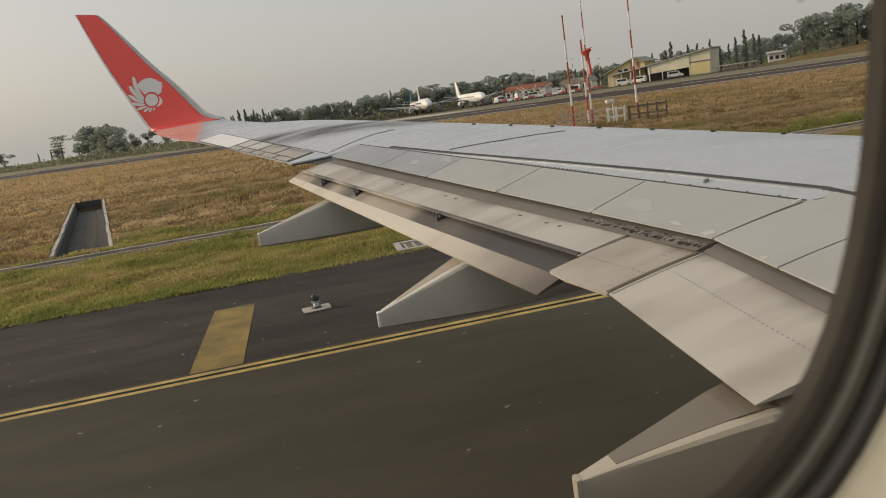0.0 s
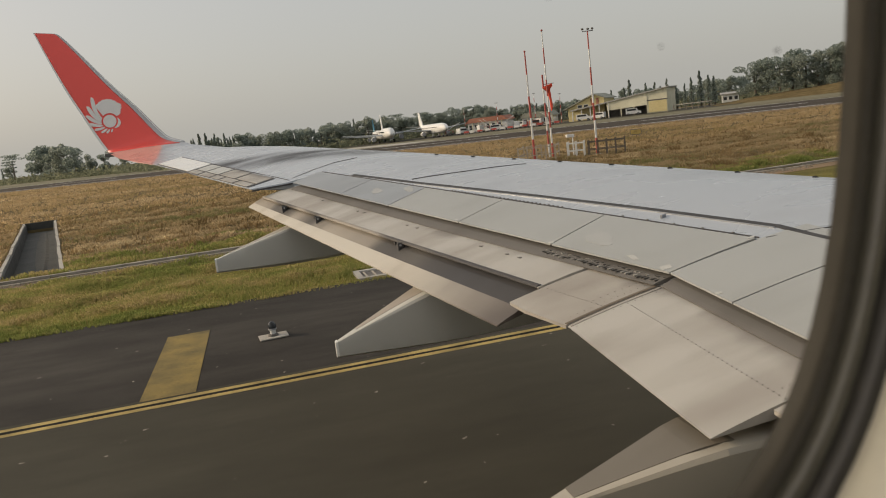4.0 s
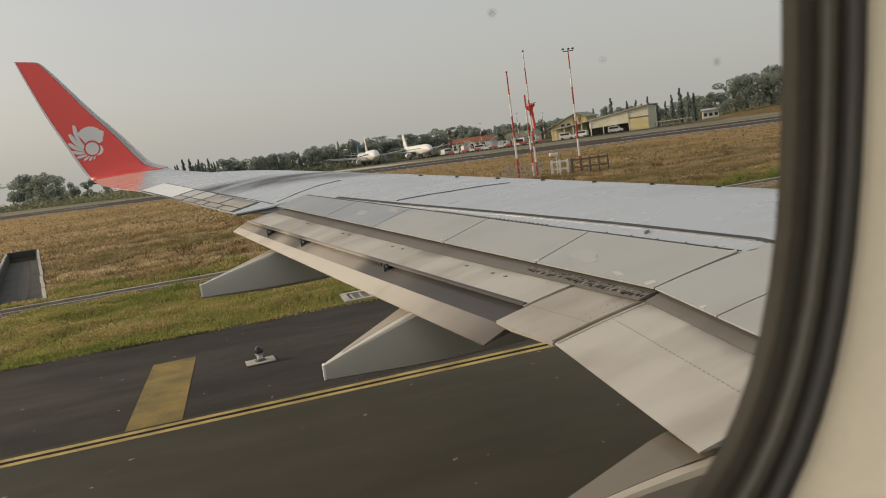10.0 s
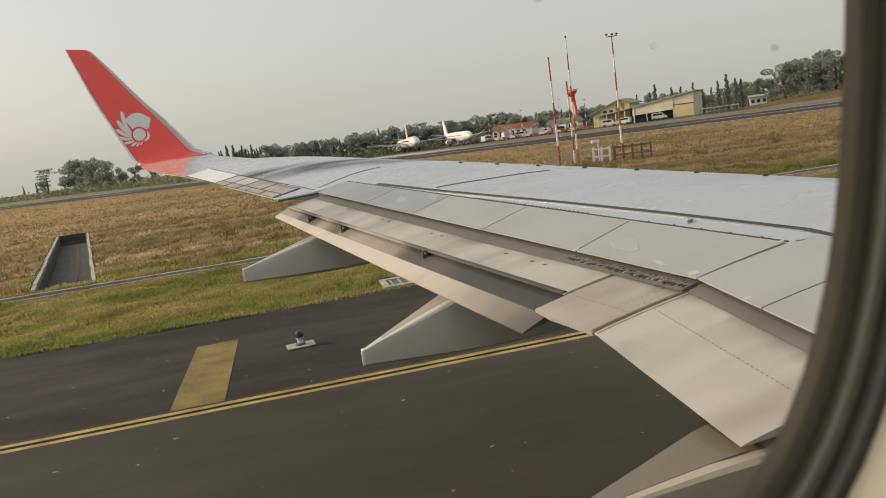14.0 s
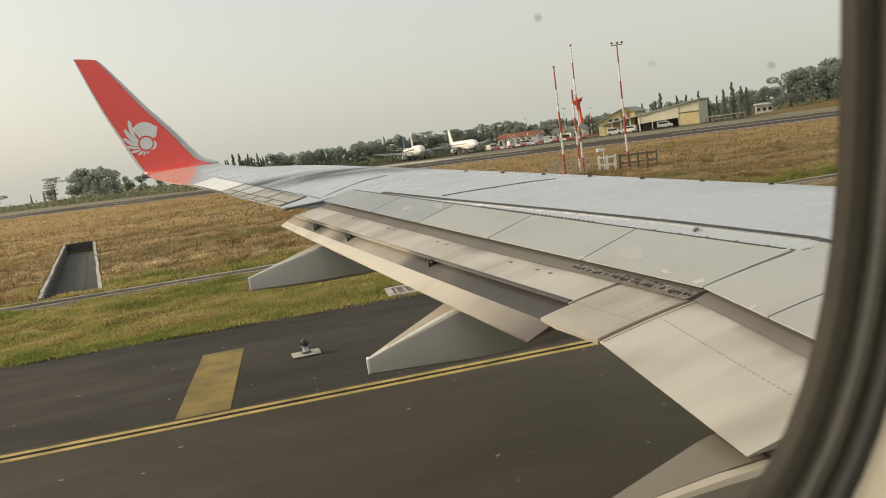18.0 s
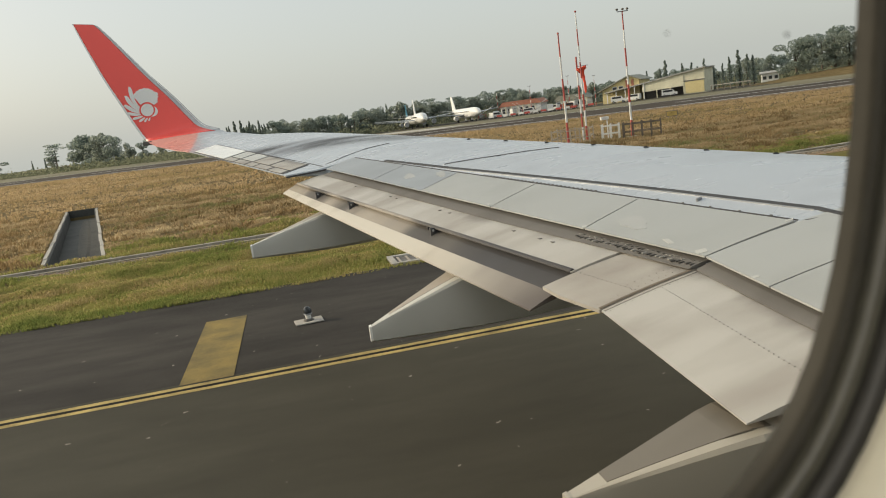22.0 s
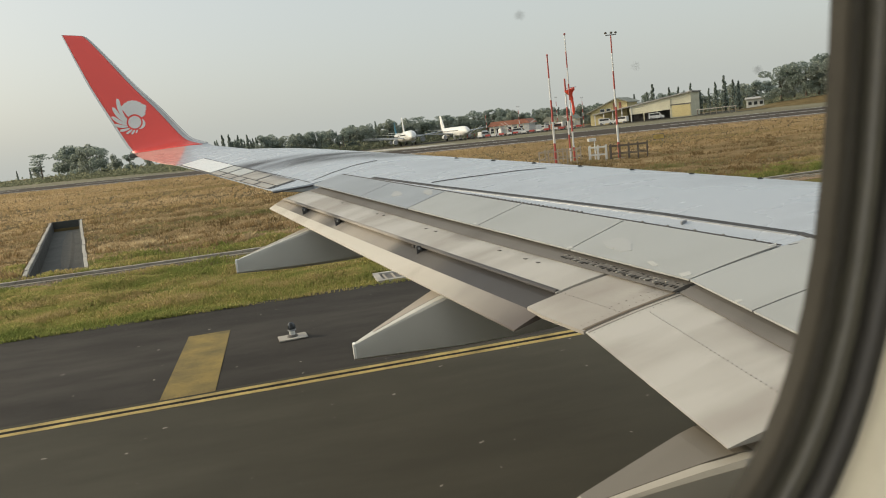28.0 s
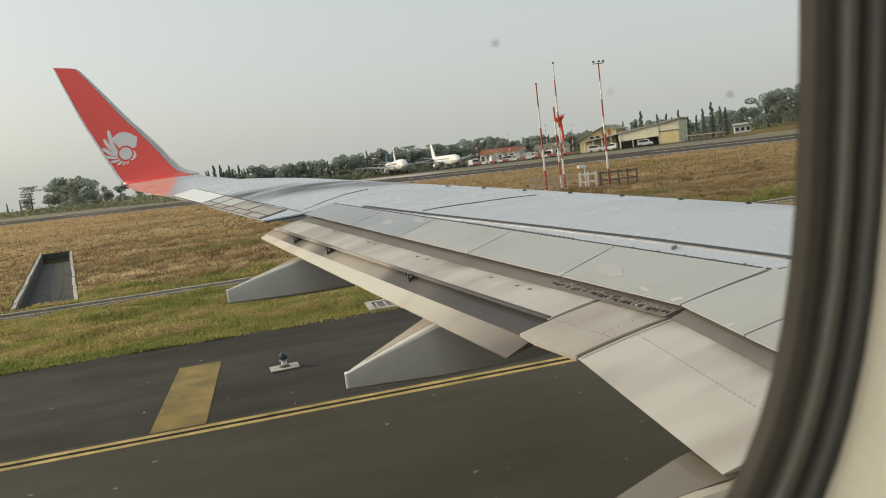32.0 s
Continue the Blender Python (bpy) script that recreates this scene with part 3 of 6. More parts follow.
# stations of the winglet: rear point, front point, thickness
WL = [((-2.19, 15.58, 3.755), (-0.95, 15.58, 3.845), 0.085), ((-2.40, 16.15, 3.835), (-1.17, 16.15, 3.965), 0.085), ((-2.60, 16.58, 3.945), (-1.47, 16.56, 4.085), 0.09),
      ((-2.74, 16.72, 4.16), (-1.65, 16.72, 4.28), 0.085), ((-2.98, 16.86, 4.68), (-1.98, 16.86, 4.72), 0.07), ((-3.22, 17.0, 5.21), (-2.39, 17.0, 5.21), 0.06),
      ((-3.46, 17.2, 5.82), (-2.83, 17.2, 5.79), 0.045), ((-3.63, 17.38, 6.27), (-3.17, 17.38, 6.21), 0.035), ((-3.66, 17.41, 6.335), (-3.30, 17.41, 6.29), 0.012)]


def smooth_rows(rows, sub):
    """Catmull-Rom between the stations, so that the winglet sweeps up in one curve."""
    flat = [np.array([*a, *b, c]) for a, b, c in rows]
    flat = [2 * flat[0] - flat[1]] + flat + [2 * flat[-1] - flat[-2]]
    out = []
    for p0, p1, p2, p3 in zip(flat, flat[1:], flat[2:], flat[3:]):
        for i in range(sub):
            t = i / sub
            out.append(0.5 * (2 * p1 + (p2 - p0) * t + (2 * p0 - 5 * p1 + 4 * p2 - p3) * t * t + (3 * p1 - p0 - 3 * p2 + p3) * t ** 3))
    out.append(flat[-2])
    return [(tuple(v[:3]), tuple(v[3:6]), float(v[6])) for v in out]


WL = smooth_rows(WL, 4)


def winglet_normals():
    out = []
    for i, (te, le, _) in enumerate(WL):
        a, b = WL[max(0, i - 1)], WL[min(len(WL) - 1, i + 1)]
        rise = Vector(b[0]) - Vector(a[0]) + Vector(b[1]) - Vector(a[1])
        out.append(rise.cross(Vector(le) - Vector(te)).normalized())
    return out


NR = winglet_normals()
NR = [n if n.y < 0 or n.z > 0 else -n for n in NR]


def station(k, f):
    """Chord fraction f of the winglet's section at the fractional station k: the point, its thickness and normal."""
    i = min(int(k), len(WL) - 2)
    g = k - i
    te = Vector(WL[i][0]).lerp(Vector(WL[i + 1][0]), g)
    le = Vector(WL[i][1]).lerp(Vector(WL[i + 1][1]), g)
    return te.lerp(le, f), WL[i][2] + (WL[i + 1][2] - WL[i][2]) * g, NR[i].lerp(NR[i + 1], g).normalized()


def skin_ring(k_of, f0, f1, grow=0.0, cols=9):
    """A section whose station may change along the chord."""
    up, down = [], []
    for i in range(cols):
        f = f0 + (f1 - f0) * i / (cols - 1)
        p, thick, nrm = station(k_of(f), f)
        h = thick * (2.6 * math.sqrt(max(0.0, 1 - f)) * f * 0.62 + 0.06) / 2 + grow
        if f1 == 1.0 and i == cols - 1:
            h = 0.25 * thick
        up.append(p + nrm * h)
        down.append(p - nrm * h)
    return up + down[::-1]


def wing_body():
    """Upper skin from the spoiler hinge to the nose, underside, spoiler bay; the rear edge steps back outboard of the flap."""
    ys = [1.6, 2.6, 3.6, 4.4, 5.0, 5.288] + [5.288 + (FLAP_END - 5.288) * i / 12 for i in range(1, 13)] + [FLAP_END + 0.02 + (15.0 - FLAP_END - 0.02) * i / 12 for i in range(13)]
    rings = []
    for y in ys:
        c = le_x(y) - te_x(y)
        out_board = y > FLAP_END + 0.01
        back = te_x(y) - (0.455 + 0.03 * (y - FLAP_END) + 0.12 * max(0.0, y - 14.3)) if out_board else te_x(y) + 0.02
        hs = te_x(y) + hinge_s(min(y, FLAP_END)) if not out_board else te_x(y) - 0.05
        top = []
        for i in range(3):
            x = back + (hs - back) * i / 3
            top.append((x, y, top_z(x, y) - (0.05 if not out_board else 0.0)))
        top.append((hs - 0.005, y, top_z(hs, y) - (0.05 if not out_board else 0.0)))
        for i in range(15):
            x = hs + (le_x(y) - hs) * (1 - (1 - i / 14) ** 1.25)
            top.append((x, y, top_z(x, y)))
        nose = top_z(le_x(y), y)
        low = []
        for i in range(1, 11):
            u = i / 10
            x = le_x(y) + (back - le_x(y)) * u
            t = c * (0.085 * math.sin(math.pi * min(1.0, u * 1.02) ** 0.6) + 0.0)
            zt = top_z(back, y) - (0.08 if not out_board else 0.012)
            low.append((x, y, nose + (zt - nose) * u - t))
        rings.append(top + low)
    # the tip curves up into the winglet with the same points along its chord
    tops = [(p[0] - back) / (le_x(y) - back) for p in top]
    for k in (2.5, 3.25, 4.0, 4.75, 5.5, 6.25, 7.0, 7.75, 8.5, 9.25):
        ring = []
        for u, side in [(u, 1) for u in tops] + [(1 - i / 10, -1) for i in range(1, 11)]:
            p, thick, nrm = station(k, u)
            h = thick * (2.6 * math.sqrt(max(0.0, 1 - u)) * u * 0.62 + 0.06) / 2 - 0.006
            ring.append(p + nrm * h * side)
        rings.append(ring)
    return loft(rings)


part("wing", wing_body(), WING, plane, "light grey wing with streaked dirty paint", smooth=True, crease=0.5)


def panel(y0t, y1t, y0h, y1h, mat, name, label="", gap=0.006, inner=0.0, thick=0.010, up=0.004):
    """A spoiler or trailing panel that follows the upper skin from its hinge to the rear edge."""
    def edge(yt, yh, f):
        y = yt + (yh - yt) * f
        ht = te_x(y) + hinge_s(min(max(y, KINK_Y), FLAP_END)) - 0.012 + inner
        x = te_x(yt) + (ht - te_x(yt)) * f
        return x, y
    n, w = 5, 4
    upper, lower = [], []
    for i in range(n + 1):
        f = i / n
        a, b = edge(y0t + gap, y0h + gap, f), edge(y1t - gap, y1h - gap, f)
        ru, rl = [], []
        for j in range(w + 1):
            g = j / w
            x, y = a[0] + (b[0] - a[0]) * g, a[1] + (b[1] - a[1]) * g
            z = top_z(x, y) + up
            ru.append((x, y, z))
            rl.append((x, y, z - thick))
        upper.append(ru)
        lower.append(rl)
    bm = bmesh.new()
    loft(upper, closed=False, caps=False, bm=bm)
    loft(lower[::-1], closed=False, caps=False, bm=bm)
    for ra, rb in ((upper[0], lower[0]), (lower[-1], upper[-1])):
        loft([ra, rb], closed=False, caps=False, bm=bm)
    for k in (0, -1):
        loft([[r[k] for r in upper], [r[k] for r in lower]], closed=False, caps=False, bm=bm)
    bmesh.ops.remove_doubles(bm, verts=bm.verts, dist=1e-5)
    bmesh.ops.recalc_face_normals(bm, faces=bm.faces)
    return part(name, bm, mat, plane, label)


SPOILERS = [(5.288, 6.228, 5.33, 6.42), (6.228, 7.257, 6.42, 7.45), (7.257, 8.308, 7.45, 8.50), (8.308, 9.232, 8.50, 9.42), (9.232, 10.40, 9.42, 10.55)]
for k, q in enumerate(SPOILERS):
    panel(*q, SPOILER if k < 3 else SPOILER_BLUE, "spoiler", "grey spoiler panel lying flush" if k < 3 else "darker blue-grey spoiler panel lying flush")
for q in ((4.72, 5.288, 4.75, 5.33), (3.70, 4.72, 3.74, 4.75), (2.0, 3.70, 2.0, 3.74)):
    panel(*q, SPOILER, "inboard_spoiler", "grey inboard panel lying flush", inner=0.35 if q[0] < 5 else 0.0)


def strip_on_top(points, width, name, mat, up=0.0045, label="", parent=plane):
    """A narrow strip laid along a line of plan points on the upper skin."""
    fine = []
    for (xa, ya), (xb, yb) in zip(points, points[1:]):
        n = max(2, int(math.hypot(xb - xa, yb - ya) / 0.25))
        fine += [(xa + (xb - xa) * i / n, ya + (yb - ya) * i / n) for i in range(n)]
    fine.append(points[-1])
    up_l, up_r = [], []
    for i, (x, y) in enumerate(fine):
        a, b = fine[max(0, i - 1)], fine[min(len(fine) - 1, i + 1)]
        d = Vector((b[0] - a[0], b[1] - a[1])).normalized()
        o = Vector((-d.y, d.x)) * width / 2
        up_l.append(on_top(x + o.x, y + o.y, up))
        up_r.append(on_top(x - o.x, y - o.y, up))
    down_l, down_r = [p - Vector((0, 0, 0.012)) for p in up_l], [p - Vector((0, 0, 0.012)) for p in up_r]
    rings = [[a, b, c, d] for a, b, c, d in zip(up_l, up_r, down_r, down_l)]
    return part(name, loft(rings), mat, parent, label)


strip_on_top([(te_x(y) + s, y) for y, s in ((3.2, 0.98), (4.4, 0.92), (5.405, 0.87), (6.349, 0.815), (7.361, 0.72), (8.757, 0.566), (9.9, 0.47))], 0.042, "seal_strip", SEAL, label="black rubber seal along the rear spar")
strip_on_top([(te_x(y) + s, y) for y, s in ((5.40, 0.835), (6.349, 0.78), (7.361, 0.685), (8.757, 0.53))], 0.012, "seam_strip", METAL, label="bright metal seam beside the seal")
strip_on_top([(te_x(y) + hinge_s(y) + 0.008, y) for y in (5.33, 6.4, 7.4, 8.5, 9.4, 10.5)], 0.011, "hinge_seam", SEAL, label="dark gap at the spoiler hinges")
strip_on_top([(1.52, 8.98), (1.70, 8.92), (2.05, 8.80), (2.66, 8.70)], 0.022, "access_seam", SEAL, label="dark panel seam running forward")
strip_on_top([(0.40, 10.62), (0.95, 10.9), (1.25, 10.95)], 0.014, "access_seam", SEAL, label="curved dark panel seam")
strip_on_top([(0.36, 10.55), (0.235, 10.90), (-0.27, 12.25), (-0.82, 13.72), (-1.16, 14.66)], 0.022, "aileron_seam", SEAL, label="dark gap in front of the aileron")
strip_on_top([(te_x(5.30) + 0.66, 5.30), (te_x(5.15) + 1.2, 5.12), (te_x(5.0) + 1.9, 4.95)], 0.012, "skin_joint", SEAL, label="dark skin joint")


def plate_on_top(corners, name, mat, label, up=0.008):
    """A thin plate following the skin between four plan corners."""
    a, b, c, d = [Vector((x, y, 0)) for x, y in corners]
    n = 5
    rows = []
    for i in range(n + 1):
        p, q = a.lerp(d, i / n), b.lerp(c, i / n)
        rows.append([p.lerp(q, j / n) for j in range(n + 1)])
    bm = bmesh.new()
    top = [[bm.verts.new(on_top(v.x, v.y, up)) for v in r] for r in rows]
    for r0, r1 in zip(top, top[1:]):
        for j in range(n):
            bm.faces.new((r0[j], r0[j + 1], r1[j + 1], r1[j]))
    ex = bmesh.ops.extrude_face_region(bm, geom=list(bm.faces))
    bmesh.ops.translate(bm, verts=[v for v in ex["geom"] if isinstance(v, bmesh.types.BMVert)], vec=(0, 0, -0.012))
    bmesh.ops.recalc_face_normals(bm, faces=bm.faces)
    return part(name, bm, mat, plane, label)


def aileron_at(f, g):
    """f along the span from the flap's end to the tip, g from the rear edge forward."""
    r = Vector((-0.115, 10.60)).lerp(Vector((-1.505, 14.25)), f)
    h = Vector((0.225, 10.90)).lerp(Vector((-1.17, 14.66)), f)
    return tuple(r.lerp(h, g))


def aileron_plate(f0, f1, g0, g1, name, mat, label, up):
    return plate_on_top([aileron_at(f0, g0), aileron_at(f0, g1), aileron_at(f1, g1), aileron_at(f1, g0)], name, mat, label, up)


aileron_plate(0.0, 1.0, -0.02, 1.02, "aileron_bed", SEAL, "dark gaps between the aileron panels", 0.003)
for f0, f1, g0, g1 in ((0.015, 0.185, 0.33, 0.94), (0.20, 0.345, 0.33, 0.94), (0.36, 0.475, 0.33, 0.94), (0.49, 0.585, 0.33, 0.94), (0.02, 0.13, 0.0, 0.26), (0.145, 0.26, 0.0, 0.26), (0.275, 0.35, 0.0, 0.26), (0.365, 0.47, 0.0, 0.26), (0.49, 0.59, 0.0, 0.26)):
    worn = g0 < 0.3 or f0 < 0.3
    aileron_plate(f0, f1, g0, g1, "aileron_panel", FLAP_STAINED if worn else FAIRING, "pale narrow tab along the aileron's rear edge" if g0 < 0.3 else "stained grey aileron panel with dark edges" if worn else "pale grey aileron panel with dark edges", 0.008)
aileron_plate(0.605, 0.995, 0.03, 0.97, "aileron_tip_panel", WHITE, "bright white panel near the wing tip", 0.009)

# chips where the paint has come off at the spoiler corners
for cx, cy, a, b in ((te_x(5.36) + 0.045, 5.36, 0.035, 0.03), (te_x(5.5) + 0.03, 5.62, 0.018, 0.05), (te_x(5.30) + 0.60, 5.36, 0.03, 0.012), (te_x(6.25) + 0.02, 6.25, 0.018, 0.02), (te_x(4.85) + 0.02, 4.86, 0.02, 0.016), (te_x(7.3) + 0.02, 7.32, 0.014, 0.018)):
    plate_on_top([(cx - a, cy - 0.6 * b), (cx - 0.7 * a, cy + b), (cx + a, cy + 0.5 * b), (cx + 0.6 * a, cy - b)], "paint_chip", FAIRING, "pale chip in the spoiler's paint", 0.0062)
# lighter repair patches and row of small fins
for x, y, a, b in ((2.13, 6.04, 0.075, 0.13), (1.13, 8.90, 0.05, 0.10), (1.40, 8.62, 0.04, 0.11)):
    bm = bmesh.new()
    k = 28
    wave = [1 + 0.13 * math.sin(3 * i * math.tau / k + 9 * x) + 0.08 * math.sin(7 * i * math.tau / k + 5 * y) for i in range(k)]
    top = [on_top(x + a * w * math.cos(i * math.tau / k), y + b * w * math.sin(i * math.tau / k), 0.0062) for i, w in enumerate(wave)]
    loft([[p - Vector((0, 0, 0.008)) for p in top], top], bm=bm)
    part("repair_patch", bm, PATCH, plane, "pale oval repair patch")
for i in range(9):
    y = 5.9 + 0.555 * i
    x = 2.283 + 0.53 * (10.12 - y) - 0.02
    bm = bmesh.new()
    z = top_z(x, y)
    loft([[(x - 0.035, y - 0.004, z - 0.01), (x + 0.035, y - 0.004, z - 0.01), (x + 0.0, y - 0.004, z + 0.014), (x - 0.03, y - 0.004, z + 0.014)],
          [(x - 0.035, y + 0.004, z - 0.01), (x + 0.035, y + 0.004, z - 0.01), (x + 0.0, y + 0.004, z + 0.014), (x - 0.03, y + 0.004, z + 0.014)]], bm=bm)
    part("vortex_fin", bm, SEAL, plane, "small dark fin standing on the wing")
bm = box(2.60, 2.66, 6.064, 6.08, top_z(2.63, 6.07) - 0.01, top_z(2.63, 6.07) + 0.02, 0.004)
bmesh.ops.rotate(bm, verts=bm.verts, cent=(2.63, 6.07, 0), matrix=Matrix.Rotation(0.5, 3, "Z"))
part("drain_mast", bm, METAL, plane, "small bright fitting standing on the wing")


def stud_row(y0, y1, s0, s1, count, r, name, label, mat):
    """Small round heads on the upper skin, s metres ahead of the spoilers' rear edge."""
    bm = bmesh.new()
    for i in range(count):
        f = i / (count - 1)
        y, s = y0 + (y1 - y0) * f, s0 + (s1 - s0) * f
        c = on_top(te_x(y) + s, y)
        loft([[c + Vector((q * r * math.cos(j * math.tau / 6), q * r * math.sin(j * math.tau / 6), dz)) for j in range(6)] for q, dz in ((1.0, -0.004), (0.7, 0.007))], bm=bm)
    return tagged(part(name, bm, mat, plane, label), kind="stuff")


stud_row(8.15, 6.85, hinge_s(8.15) + 0.022, hinge_s(6.85) + 0.022, 30, 0.013, "stud_row", "row of dark studs beside the spoiler hinges", COVE)
stud_row(6.3, 5.5, hinge_s(6.3) + 0.022, hinge_s(5.5) + 0.022, 5, 0.012, "stud_row", "a few dark studs beside the spoiler hinge", COVE)


# flaps: each a wedge-shaped slab with a round nose
def slab(rows, thick_front, thick_back, name, mat, parent, label=""):
    """rows: along the span, (front point, rear point) of the upper face."""
    rings = []
    for a, b in rows:
        a, b = Vector(a), Vector(b)
        ring = []
        for f, lift in ((1.0, 0.0), (0.85, 0.006), (0.6, 0.012), (0.3, 0.010), (0.12, 0.002), (0.0, -0.02)):
            p = a.lerp(b, f)
            ring.append((p.x, p.y, p.z + lift))
        for f in (0.0, 0.15, 0.5, 1.0):
            p = a.lerp(b, f)
            ring.append((p.x, p.y, p.z - (thick_front + (thick_back - thick_front) * f) - (0.02 if f == 0 else 0)))
        rings.append(ring)
    return part(name, loft(rings), mat, parent, label)


def flap_pt(y, aft, slope, off=-0.03):
    return (te_x(y) - aft, y, base_z(y) + off - slope * aft)


def flap_top(y, aft, rear):
    """A point on the upper face of a flap whose rear edge lies that far aft."""
    f = (aft + 0.16) / (rear + 0.16)
    lift = float(np.interp(f, (0.0, 0.12, 0.3, 0.6, 0.85, 1.0), (-0.02, 0.002, 0.010, 0.012, 0.006, 0.0)))
    return Vector((te_x(y) - aft, y, base_z(y) - 0.0318 * (1 - f) - (0.03 + 0.25 * rear) * f + lift))


def span(a, b, n):
    return [a + (b - a) * i / n for i in range(n + 1)]


MAIN = slab([(flap_pt(y, -0.16, 0.02, -0.035), flap_pt(y, 0.375 + 0.010 * (10.4 - y), 0.25)) for y in span(5.82, 10.40, 14)], 0.10, 0.007, "outboard_flap", FLAP, plane, "pale dirty outboard flap segment, lowered")
ENDP = slab([(flap_pt(y, -0.16, 0.02, -0.035), flap_pt(y, 0.655 if y < 5.7 else 0.63, 0.25)) for y in span(5.301, 5.80, 3)], 0.10, 0.02, "flap_end_panel", FLAP_STAINED, plane, "pale riveted end panel of the outboard flap")
AFT = slab([(flap_pt(y, 0.24, 0.28, -0.060), flap_pt(y, 0.50 + 0.048 * (10.55 - y), 0.40)) for y in span(5.80, 10.52, 14)], 0.06, 0.010, "aft_flap", AFT_FLAP, plane, "narrow rear flap segment, soot-black at its inner end")
slab([(flap_pt(y, 0.26, 0.28, -0.050), flap_pt(y, 0.435 + 0.026 * (10.5 - y), 0.385, -0.028)) for y in span(5.82, 10.50, 14)], 0.012, 0.003, "aft_flap_front", AFT_DIRT_SHADE, plane, "brown grimy front of the rear flap segment")
INB = slab([(flap_pt(y, -0.16, 0.02, -0.035), flap_pt(y, 0.655, 0.25)) for y in span(3.97, 5.285, 5)], 0.11, 0.005, "inboard_flap", FLAP, plane, "pale riveted inboard flap, lowered")
slab([(flap_pt(y, -0.16, 0.02, -0.035), flap_pt(y, 0.38, 0.25)) for y in span(2.1, 3.95, 5)], 0.11, 0.02, "inboard_flap_end", FLAP_STAINED, plane, "inner end of the inboard flap beside the fuselage")
# Thin dark strip that paints the slot's shadow along the flap's rear edge.
slab([(flap_pt(y, 0.335 + 0.010 * (10.4 - y), 0.25, -0.036), flap_pt(y, 0.379 + 0.010 * (10.4 - y), 0.25, -0.0285)) for y in span(5.83, 10.39, 14)], 0.006, 0.006, "slot_shadow_edge", AFT_DIRT_SHADE, MAIN, "dark strip painted as the shadow of the flap slot")
# the dark cover strip just behind the spoilers
slab([(flap_pt(y, -0.12, 0.02, -0.029), flap_pt(y, 0.105 - 0.009 * abs(y - 7.0), 0.25, -0.035)) for y in span(5.31, 10.3, 12)], 0.03, 0.004, "cove_strip", COVE, plane, "dark strip along the front of the flap")
slab([(flap_pt(y, -0.12, 0.02, -0.029), flap_pt(y, 0.068, 0.25, -0.0435)) for y in span(2.3, 5.28, 6)], 0.03, 0.004, "cove_strip", COVE, plane, "dark strip along the front of the flap")

# rivets
def rivet_row(p0, p1, count, r, parent, name="rivet_row"):
    bm = bmesh.new()
    for i in range(count):
        f = i / (count - 1)
        y, aft = p0[0] + (p1[0] - p0[0]) * f, p0[1] + (p1[1] - p0[1]) * f
        c = flap_top(y, aft, 0.655) + Vector((0, 0, 0.001))
        k = 6
        lo = [c + Vector((r * math.cos(j * math.tau / k), r * math.sin(j * math.tau / k), -0.008)) for j in range(k)]
        hi = [c + Vector((0.7 * r * math.cos(j * math.tau / k), 0.7 * r * math.sin(j * math.tau / k), 0.0012)) for j in range(k)]
        loft([lo, hi], bm=bm)
    return tagged(part(name, bm, COVE, parent, "row of small dark rivets"), kind="stuff")


rivet_row((5.20, 0.30), (3.95, 0.30), 38, 0.0052, INB)
rivet_row((5.24, 0.03), (5.24, 0.62), 14, 0.0035, INB)
rivet_row((4.05, 0.26), (4.05, 0.05), 7, 0.004, INB)
rivet_row((5.34, 0.40), (5.80, 0.40), 14, 0.0048, ENDP)
rivet_row((5.42, 0.10), (5.42, 0.38), 7, 0.004, ENDP)
rivet_row((5.36, 0.06), (5.36, 0.62), 14, 0.0035, ENDP)
for y, aft in ((9.4, 0.12), (8.62, 0.14), (8.50, 0.14), (7.75, 0.15), (7.6, 0.15), (6.75, 0.16), (6.45, 0.17), (6.32, 0.17)):
    c = flap_top(y, aft, 0.375 + 0.010 * (10.4 - y)) - Vector((0, 0, 0.002))
    bm = bmesh.new()
    k = 14
    loft([[c + Vector((0.015 * math.cos(j * math.tau / k), 0.026 * math.sin(j * math.tau / k), dz)) for j in range(k)] for dz in (-0.006, 0.0028)], bm=bm)
    part("access_plug", bm, COVE, MAIN, "small dark oval access plug")
# worn comb-like strip by the inner end
SEAM = painted("brown_seam_grime", (0.25, 0.205, 0.155), (0.11, 0.09, 0.07), 0.9, 0.7, edge=(0.34, 0.56))
TAB_DARK = painted("worn_tab_dark", (0.075, 0.07, 0.064), (0.045, 0.042, 0.04), 0.7, 0.75)
TAB_PALE = painted("worn_tab_pale", (0.30, 0.29, 0.265), (0.19, 0.18, 0.165), 0.8, 0.7)
for i in range(64):
    y = 5.33 + (i // 2) * 0.0295 + 0.012 * random.random()
    aft, rear = (-0.005 if i % 2 else 0.043) + 0.014 * random.random(), 0.105 - 0.009 * abs(y - 7.0)
    a = Vector((te_x(y) - aft, y, base_z(y) - 0.0266 - (aft + 0.12) / (rear + 0.12) * (0.0084 + 0.25 * rear) + 0.0115))
    pale = random.random() < 0.42
    bm = box(a.x - 0.008 - 0.016 * random.random(), a.x + 0.012 + 0.008 * random.random(), a.y - 0.007 - 0.006 * random.random(), a.y + 0.006, a.z - 0.008, a.z)
    part("worn_tab", bm, TAB_PALE if pale else TAB_DARK, plane, "chipped pale tab on the dark strip" if pale else "worn dark tab on the dark strip")
